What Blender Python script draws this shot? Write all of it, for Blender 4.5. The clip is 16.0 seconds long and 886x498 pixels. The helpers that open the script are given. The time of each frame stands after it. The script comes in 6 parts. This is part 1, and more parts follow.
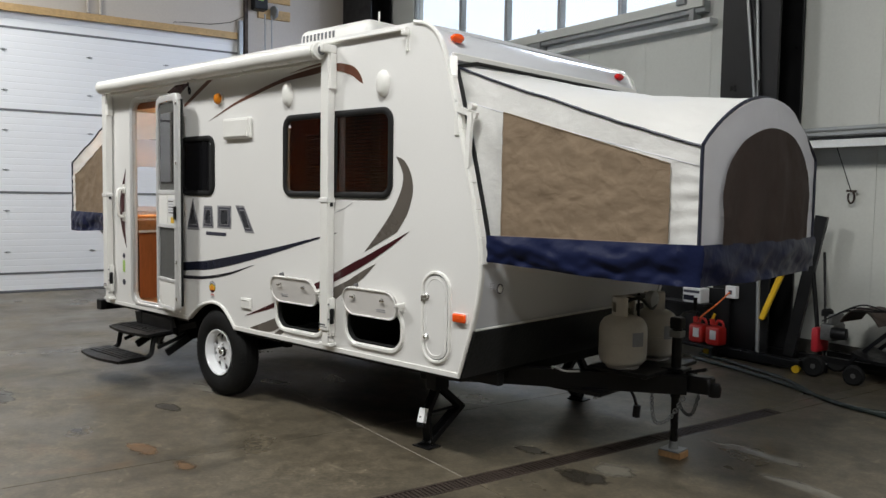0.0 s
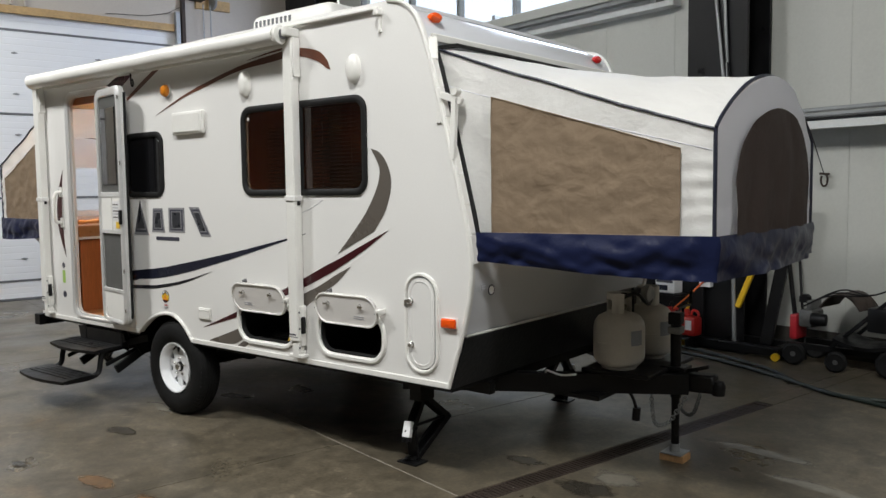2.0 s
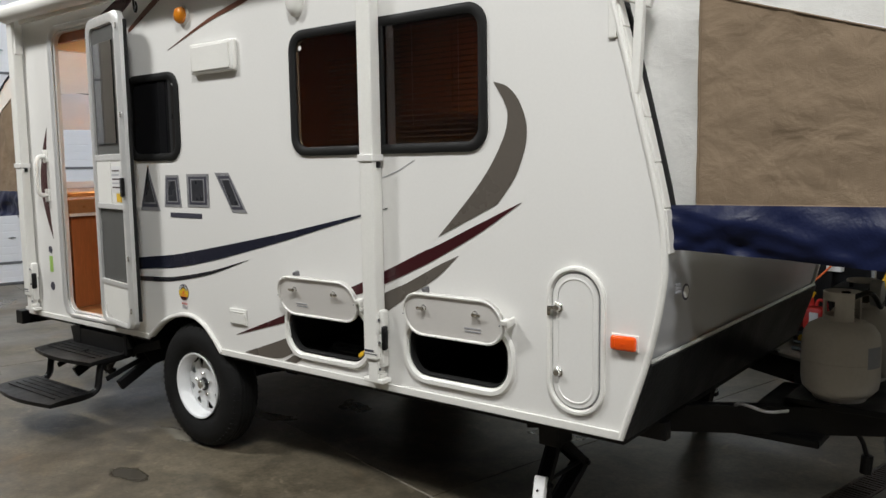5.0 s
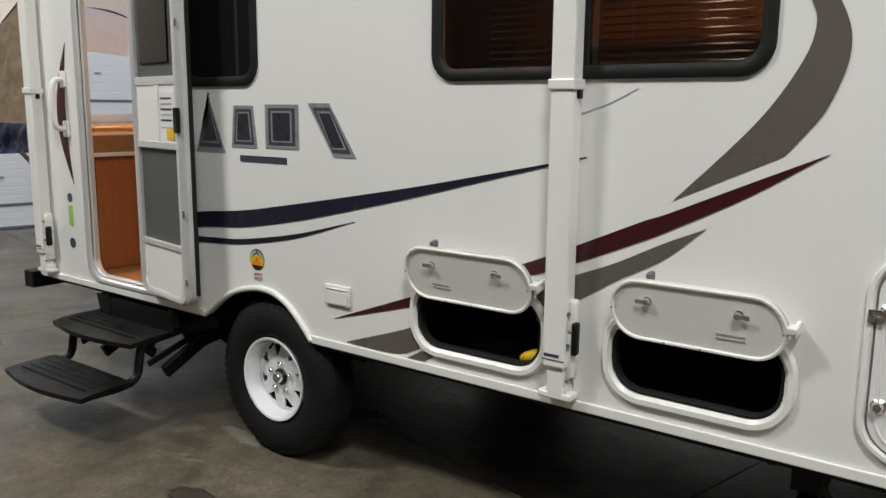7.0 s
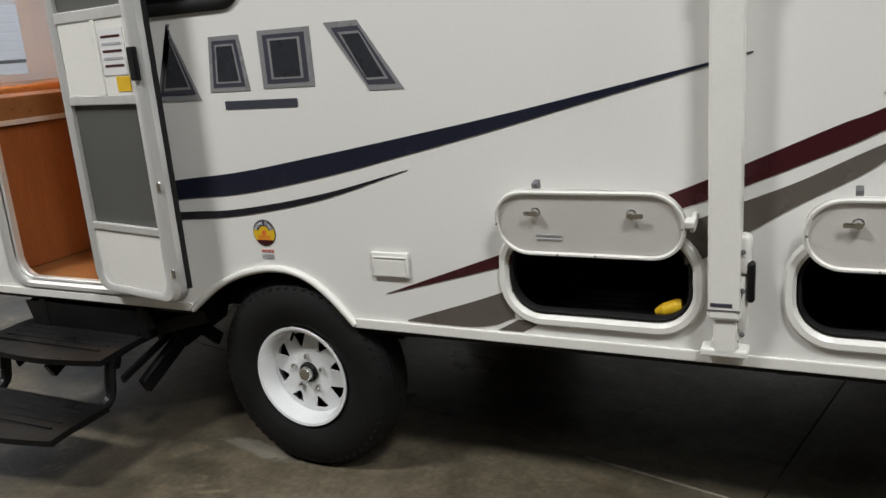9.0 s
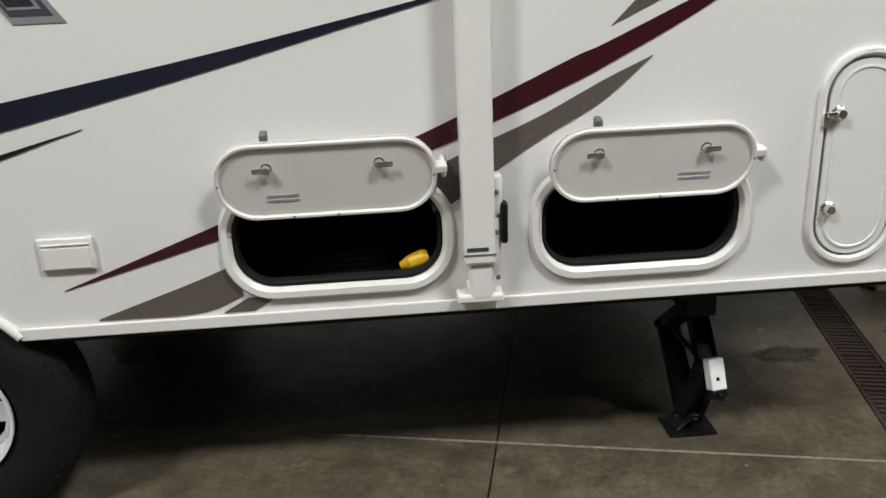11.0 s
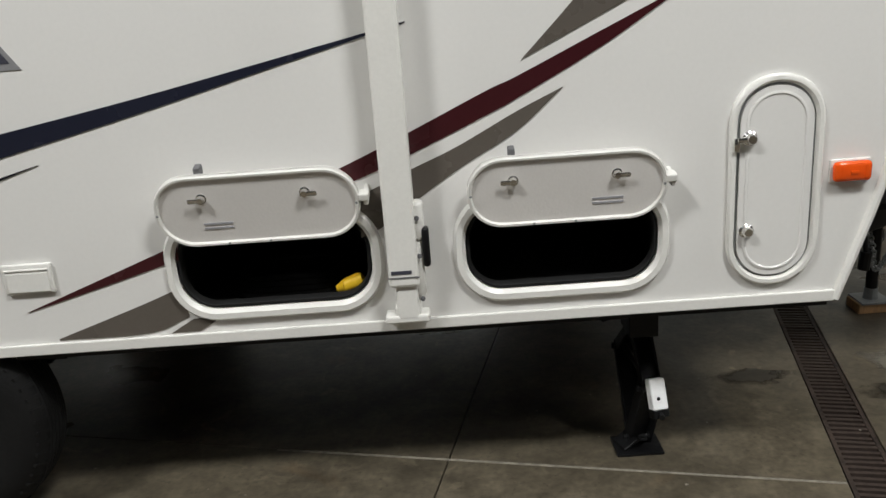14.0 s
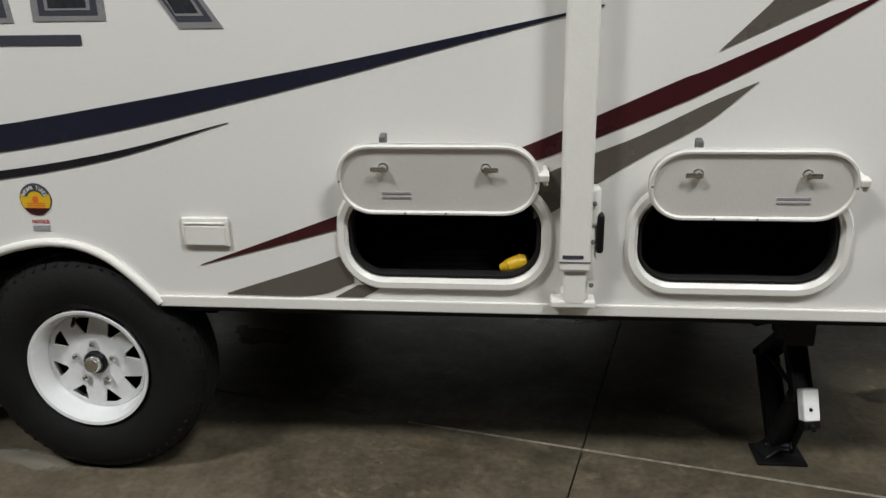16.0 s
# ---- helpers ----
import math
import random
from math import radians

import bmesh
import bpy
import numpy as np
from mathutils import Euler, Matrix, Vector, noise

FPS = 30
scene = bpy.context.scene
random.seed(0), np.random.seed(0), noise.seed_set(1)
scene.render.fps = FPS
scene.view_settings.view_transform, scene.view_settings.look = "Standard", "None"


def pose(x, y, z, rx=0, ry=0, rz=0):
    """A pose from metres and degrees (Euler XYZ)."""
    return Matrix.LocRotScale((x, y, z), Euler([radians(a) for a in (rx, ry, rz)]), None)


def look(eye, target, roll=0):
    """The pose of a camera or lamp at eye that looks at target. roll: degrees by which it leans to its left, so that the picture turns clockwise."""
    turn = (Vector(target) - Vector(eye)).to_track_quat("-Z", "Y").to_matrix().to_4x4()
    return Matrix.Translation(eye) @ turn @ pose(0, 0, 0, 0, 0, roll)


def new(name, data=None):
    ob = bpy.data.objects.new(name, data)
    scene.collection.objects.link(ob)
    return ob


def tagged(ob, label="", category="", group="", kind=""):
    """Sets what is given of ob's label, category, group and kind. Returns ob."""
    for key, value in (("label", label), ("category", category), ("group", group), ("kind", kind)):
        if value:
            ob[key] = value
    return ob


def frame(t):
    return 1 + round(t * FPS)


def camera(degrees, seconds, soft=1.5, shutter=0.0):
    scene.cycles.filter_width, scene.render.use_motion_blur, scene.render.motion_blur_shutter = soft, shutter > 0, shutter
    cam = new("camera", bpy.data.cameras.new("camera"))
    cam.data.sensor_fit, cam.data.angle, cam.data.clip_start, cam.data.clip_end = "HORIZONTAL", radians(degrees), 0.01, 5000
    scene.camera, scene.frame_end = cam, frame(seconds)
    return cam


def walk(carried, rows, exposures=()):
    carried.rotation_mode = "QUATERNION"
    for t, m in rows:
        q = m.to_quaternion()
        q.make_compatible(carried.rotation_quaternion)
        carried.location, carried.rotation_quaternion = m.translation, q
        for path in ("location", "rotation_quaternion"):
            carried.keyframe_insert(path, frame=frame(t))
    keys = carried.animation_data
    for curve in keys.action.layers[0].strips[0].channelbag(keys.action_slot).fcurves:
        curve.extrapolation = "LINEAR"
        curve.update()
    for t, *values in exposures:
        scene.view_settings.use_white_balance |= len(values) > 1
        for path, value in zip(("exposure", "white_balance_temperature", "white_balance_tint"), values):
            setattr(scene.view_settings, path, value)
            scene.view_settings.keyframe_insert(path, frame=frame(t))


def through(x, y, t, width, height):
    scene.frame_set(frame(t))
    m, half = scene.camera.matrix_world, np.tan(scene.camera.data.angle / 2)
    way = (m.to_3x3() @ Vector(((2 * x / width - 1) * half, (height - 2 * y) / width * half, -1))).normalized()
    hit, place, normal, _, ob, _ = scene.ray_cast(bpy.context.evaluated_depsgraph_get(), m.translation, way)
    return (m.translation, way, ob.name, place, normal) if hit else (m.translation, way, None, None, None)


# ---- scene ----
# ---- camera and its walk ----
cam = camera(57.4, 16.0)
PATH = [
    (0, (2.897, -3.302, 1.555), (1.55, -1.83, 1.423), 0.9),
    (0.5, (2.891, -3.293, 1.574), (1.529, -1.833, 1.453), -0.3),
    (1, (2.828, -3.27, 1.553), (1.462, -1.817, 1.407), -0.0),
    (1.5, (2.669, -3.207, 1.55), (1.407, -1.664, 1.397), -1.1),
    (2, (2.478, -3.159, 1.559), (1.24, -1.596, 1.411), -0.7),
    (2.5, (2.309, -3.077, 1.54), (0.991, -1.587, 1.332), -0.5),
    (3, (2.118, -2.906, 1.59), (0.761, -1.446, 1.423), -1.7),
    (3.5, (1.93, -2.819, 1.556), (0.612, -1.321, 1.418), 2.0),
    (3.7, (1.824, -2.784, 1.552), (0.536, -1.261, 1.41), 1.2),
    (5.8, (0.74, -2.314, 1.456), (-0.448, -0.726, 1.2), -2.8),
    (6, (0.613, -2.313, 1.453), (-0.56, -0.714, 1.188), -3.7),
    (6.5, (0.288, -2.251, 1.432), (-0.958, -0.72, 1.111), 0.2),
    (7, (0.039, -2.105, 1.445), (-1.144, -0.529, 1.103), 0.5),
    (7.5, (-0.159, -2.05, 1.484), (-1.267, -0.437, 1.072), -0.2),
    (8, (-0.393, -2.067, 1.422), (-1.43, -0.418, 0.972), -2.7),
    (8.2, (-0.47, -2.058, 1.44), (-1.555, -0.453, 0.945), -2.3),
    (10.3, (-1.338, -1.813, 1.305), (-1.443, 0.092, 0.707), -5.4),
    (10.5, (-1.353, -1.797, 1.315), (-1.369, 0.099, 0.679), -4.0),
    (11, (-1.268, -1.805, 1.351), (-1.156, 0.077, 0.685), -2.6),
    (11.5, (-1.063, -1.858, 1.365), (-0.911, 0.021, 0.696), -3.0),
    (12, (-0.934, -1.902, 1.369), (-0.779, -0.006, 0.753), -3.0),
    (12.5, (-0.881, -1.941, 1.352), (-0.687, -0.022, 0.825), -3.3),
    (13, (-0.891, -1.912, 1.392), (-0.745, -0.006, 0.804), -3.2),
    (13.5, (-0.903, -1.916, 1.359), (-0.85, -0.006, 0.767), -4.3),
    (14, (-0.953, -1.924, 1.36), (-0.981, -0.014, 0.765), -4.3),
    (14.5, (-1.028, -1.946, 1.357), (-1.106, -0.03, 0.788), -3.0),
    (15, (-1.064, -1.952, 1.359), (-1.194, -0.037, 0.796), -2.2),
    (15.5, (-1.11, -1.95, 1.369), (-1.279, -0.042, 0.792), -1.6),
    (16, (-1.217, -1.943, 1.347), (-1.402, -0.047, 0.738), -0.8),
]
walk(cam, [(t, look(eye, target, roll)) for t, eye, target, roll in PATH],
     exposures=((0, 0.0), (3.5, 0.08), (6, -0.06), (8, -0.14), (11, 0.04), (12.5, 0.06), (14.5, -0.08), (16, -0.12)))

# ---- world, light, exposure ----
BT = radians(13.0)                       # the hall stands turned against the trailer
GROUND = 0.022                           # height of the floor
HALL = Matrix.Translation((0, 0, GROUND)) @ Matrix.Rotation(-BT, 4, "Z")      # hall axes: u along the window wall, v across


def H(u, v, z=0.0):
    return HALL @ Vector((u, v, z))


world = bpy.data.worlds.new("sky")
scene.world = world
world.use_nodes = True
wn = world.node_tree
sky = wn.nodes.new("ShaderNodeTexSky")
sky.sky_type, sky.sun_disc = "NISHITA", False
sky.sun_elevation, sky.sun_rotation = radians(28), radians(200)
wn.nodes["Background"].inputs[1].default_value = 0.13
wn.links.new(sky.outputs[0], wn.nodes["Background"].inputs[0])


def area(name, m, sx, sy, watts, colour):
    lamp = bpy.data.lights.new(name, "AREA")
    lamp.shape, lamp.size, lamp.size_y, lamp.energy, lamp.color = "RECTANGLE", sx, sy, watts, colour
    ob = new(name, lamp)
    ob.matrix_basis = m
    return ob


WARM, COOL = (0.98, 0.985, 0.97), (0.66, 0.77, 1.0)
# unseen overhead lamps: the key placed from the shadows, the others added as fill
for lx, ly, lz, tip, lean, watts in ((1.3, -3.0, 6.0, 18, 0, 270), (-4.4, -3.2, 6.0, 14, 0, 290), (-8.4, -1.0, 6.0, 0, 0, 185), (4.2, -4.6, 6.0, 34, 0, 70), (7.0, -1.6, 5.8, 0, 42, 115)):
    area("hall_lamp", pose(lx, ly, lz, tip, lean, 0), 1.3, 0.7, watts, WARM)
# daylight of the sky in the long window
area("window_daylight", HALL @ pose(-5.1, 4.55, 4.35, -78, 0, 0), 5.6, 1.25, 230, COOL)
# warm ceiling lamps inside the trailer
area("trailer_lamp", pose(-4.08, 0.9, 2.34, 0, 38, 0), 0.2, 0.2, 20, (1.0, 0.53, 0.19))
area("trailer_lamp", pose(-1.0, 0.75, 2.36), 0.12, 0.12, 20, (1.0, 0.74, 0.48))


# ---- materials ----
def surf(name, base, rough=0.5, metal=0.0, var=0.08, scale=3.0, fine=60.0, bump=0.02, rvar=0.08, dark=0.0, dscale=1.2, coat=0.0, stretch=(1, 1, 1)):
    """Paint, metal, cloth: two scales of variation, stains and fine relief."""
    m = bpy.data.materials.new(name)
    m.use_nodes = True
    t = m.node_tree
    n, l = t.nodes, t.links
    b = n["Principled BSDF"]
    co = n.new("ShaderNodeTexCoord")
    mp = n.new("ShaderNodeMapping")
    mp.inputs["Scale"].default_value = stretch
    l.new(co.outputs["Object"], mp.inputs[0])
    n1, n2 = n.new("ShaderNodeTexNoise"), n.new("ShaderNodeTexNoise")
    n1.inputs["Scale"].default_value, n1.inputs["Detail"].default_value = scale, 5
    n2.inputs["Scale"].default_value, n2.inputs["Detail"].default_value = fine, 3
    for q in (n1, n2):
        l.new(mp.outputs[0], q.inputs["Vector"])
    add = n.new("ShaderNodeMath")
    add.operation = "ADD"
    l.new(n1.outputs["Fac"], add.inputs[0])
    l.new(n2.outputs["Fac"], add.inputs[1])
    half = n.new("ShaderNodeMapRange")
    half.inputs["From Min"].default_value, half.inputs["From Max"].default_value = 0.6, 1.4
    half.inputs["To Min"].default_value, half.inputs["To Max"].default_value = 1 - var, 1 + var
    l.new(add.outputs[0], half.inputs["Value"])
    mul = n.new("ShaderNodeVectorMath")
    mul.operation = "SCALE"
    mul.inputs[0].default_value = base
    l.new(half.outputs[0], mul.inputs["Scale"])
    out = mul.outputs[0]
    if dark:
        n3 = n.new("ShaderNodeTexNoise")
        n3.inputs["Scale"].default_value, n3.inputs["Detail"].default_value, n3.inputs["Roughness"].default_value = dscale, 7, 0.65
        l.new(mp.outputs[0], n3.inputs["Vector"])
        r = n.new("ShaderNodeMapRange")
        r.inputs["From Min"].default_value, r.inputs["From Max"].default_value = 0.50, 0.68
        r.inputs["To Min"].default_value, r.inputs["To Max"].default_value = 1.0, 1.0 - dark
        l.new(n3.outputs["Fac"], r.inputs["Value"])
        m2 = n.new("ShaderNodeVectorMath")
        m2.operation = "SCALE"
        l.new(out, m2.inputs[0])
        l.new(r.outputs[0], m2.inputs["Scale"])
        out = m2.outputs[0]
    l.new(out, b.inputs["Base Color"])
    rr = n.new("ShaderNodeMapRange")
    rr.inputs["From Min"].default_value, rr.inputs["From Max"].default_value = 0.3, 0.7
    rr.inputs["To Min"].default_value, rr.inputs["To Max"].default_value = max(0.02, rough - rvar), min(1, rough + rvar)
    l.new(n1.outputs["Fac"], rr.inputs["Value"])
    l.new(rr.outputs[0], b.inputs["Roughness"])
    b.inputs["Metallic"].default_value = metal
    b.inputs["Coat Weight"].default_value = coat
    b.inputs["Coat Roughness"].default_value = 0.12
    if bump:
        bp = n.new("ShaderNodeBump")
        bp.inputs["Strength"].default_value, bp.inputs["Distance"].default_value = min(1, bump * 10), 0.004
        l.new(n2.outputs["Fac"], bp.inputs["Height"])
        l.new(bp.outputs[0], b.inputs["Normal"])
    return m


def glassy(name, colour, rough=0.03, alpha=1.0, trans=0.0):
    m = bpy.data.materials.new(name)
    m.use_nodes = True
    b = m.node_tree.nodes["Principled BSDF"]
    b.inputs["Base Color"].default_value = (*colour, 1)
    b.inputs["Roughness"].default_value = rough
    b.inputs["Transmission Weight"].default_value = trans
    b.inputs["Alpha"].default_value = alpha
    return m


def cloth(name, base, rough=0.8, through=0.25, wr=0.35, fine=300, gloss=0.5):
    """Coated tent cloth: wrinkle relief at two scales, a little light comes through."""
    m = surf(name, base, rough, 0, 0.06, 4.0, fine, 0.0)
    t = m.node_tree
    n, l, b = t.nodes, t.links, t.nodes["Principled BSDF"]
    b.inputs["Specular IOR Level"].default_value = gloss
    co = n.new("ShaderNodeTexCoord")
    a, c = n.new("ShaderNodeTexNoise"), n.new("ShaderNodeTexNoise")
    a.inputs["Scale"].default_value, a.inputs["Detail"].default_value, a.inputs["Distortion"].default_value = 8, 5, 0.35
    c.inputs["Scale"].default_value, c.inputs["Detail"].default_value = fine, 2
    l.new(co.outputs["Object"], a.inputs["Vector"])
    l.new(co.outputs["Object"], c.inputs["Vector"])
    s = n.new("ShaderNodeMath")
    s.operation = "MULTIPLY_ADD"
    s.inputs[1].default_value = 0.06
    l.new(c.outputs["Fac"], s.inputs[0])
    l.new(a.outputs["Fac"], s.inputs[2])
    bp = n.new("ShaderNodeBump")
    bp.inputs["Strength"].default_value, bp.inputs["Distance"].default_value = wr, 0.03
    l.new(s.outputs[0], bp.inputs["Height"])
    l.new(bp.outputs[0], b.inputs["Normal"])
    if through:
        tr = n.new("ShaderNodeBsdfTranslucent")
        tr.inputs[0].default_value = (*[min(1, q * 1.1) for q in base], 1)
        mx = n.new("ShaderNodeMixShader")
        mx.inputs[0].default_value = through
        l.new(b.outputs[0], mx.inputs[1])
        l.new(tr.outputs[0], mx.inputs[2])
        l.new(mx.outputs[0], n["Material Output"].inputs["Surface"])
    return m


def wood(name, base, rough=0.5, scale=1.0, axis=(1, 1, 14), knots=0.35):
    m = surf(name, base, rough, 0, knots, 3.0 * scale, 22 * scale, 0.03, stretch=axis)
    t = m.node_tree
    n, l = t.nodes, t.links
    b = n["Principled BSDF"]
    src = b.inputs["Base Color"].links[0].from_socket
    oi = n.new("ShaderNodeObjectInfo")
    r = n.new("ShaderNodeMapRange")
    r.inputs["To Min"].default_value, r.inputs["To Max"].default_value = 0.75, 1.25
    l.new(oi.outputs["Random"], r.inputs["Value"])
    s = n.new("ShaderNodeVectorMath")
    s.operation = "SCALE"
    l.new(src, s.inputs[0])
    l.new(r.outputs[0], s.inputs["Scale"])
    l.new(s.outputs[0], b.inputs["Base Color"])
    return m


def concrete():
    """Sealed, worn hall floor: mottled, darker oil stains, tyre marks, pale scuffs, uneven gloss."""
    m = surf("concrete", (0.118, 0.099, 0.069), 0.38, 0, 0.40, 1.1, 45, 0.015, 0.16, 0.38, 0.8)
    t = m.node_tree
    n, l, b = t.nodes, t.links, t.nodes["Principled BSDF"]
    src = b.inputs["Base Color"].links[0].from_socket
    co = n.new("ShaderNodeTexCoord")

    def ramp(scale, lo, hi, a, z, detail=6, dist=0.0):
        q = n.new("ShaderNodeTexNoise")
        q.inputs["Scale"].default_value, q.inputs["Detail"].default_value, q.inputs["Distortion"].default_value = scale, detail, dist
        l.new(co.outputs["Object"], q.inputs["Vector"])
        r = n.new("ShaderNodeMapRange")
        r.inputs["From Min"].default_value, r.inputs["From Max"].default_value = lo, hi
        r.inputs["To Min"].default_value, r.inputs["To Max"].default_value = a, z
        l.new(q.outputs["Fac"], r.inputs["Value"])
        return r.outputs[0]

    col = src
    for f in (ramp(2.3, 0.46, 0.70, 1.06, 0.58, 9, 0.9), ramp(14, 0.35, 0.7, 0.80, 1.2, 6), ramp(6, 0.64, 0.70, 1.0, 1.5, 9, 1.5), ramp(70, 0.60, 0.72, 1.0, 0.7, 3)):
        s = n.new("ShaderNodeVectorMath")
        s.operation = "SCALE"
        l.new(col, s.inputs[0])
        l.new(f, s.inputs["Scale"])
        col = s.outputs[0]
    rust = n.new("ShaderNodeMix")
    rust.data_type = "RGBA"
    rust.inputs["B"].default_value = (0.20, 0.11, 0.045, 1)
    l.new(ramp(1.7, 0.64, 0.80, 0.0, 0.55, 8, 0.8), rust.inputs["Factor"])
    l.new(col, rust.inputs["A"])
    l.new(rust.outputs["Result"], b.inputs["Base Color"])
    return m


def feather(m):
    """A stain that fades out unevenly towards its edge."""
    t = m.node_tree
    n, l = t.nodes, t.links
    co, q, d, s, r = n.new("ShaderNodeTexCoord"), n.new("ShaderNodeTexNoise"), n.new("ShaderNodeVectorMath"), n.new("ShaderNodeMath"), n.new("ShaderNodeMapRange")
    q.inputs["Scale"].default_value, q.inputs["Detail"].default_value, q.inputs["Roughness"].default_value = 7, 8, 0.62
    l.new(co.outputs["Object"], q.inputs["Vector"])
    flat = n.new("ShaderNodeVectorMath")
    flat.operation = "MULTIPLY"
    flat.inputs[1].default_value = (1, 1, 0)
    l.new(co.outputs["Generated"], flat.inputs[0])
    d.operation = "DISTANCE"
    d.inputs[1].default_value = (0.5, 0.5, 0)
    l.new(flat.outputs[0], d.inputs[0])
    s.operation = "MULTIPLY_ADD"
    s.inputs[1].default_value = 0.75
    l.new(q.outputs["Fac"], s.inputs[0])
    l.new(d.outputs["Value"], s.inputs[2])
    r.inputs["From Min"].default_value, r.inputs["From Max"].default_value = 0.60, 0.78
    r.inputs["To Min"].default_value, r.inputs["To Max"].default_value = 0.85, 0.0
    l.new(s.outputs[0], r.inputs["Value"])
    l.new(r.outputs[0], n["Principled BSDF"].inputs["Alpha"])
    return m


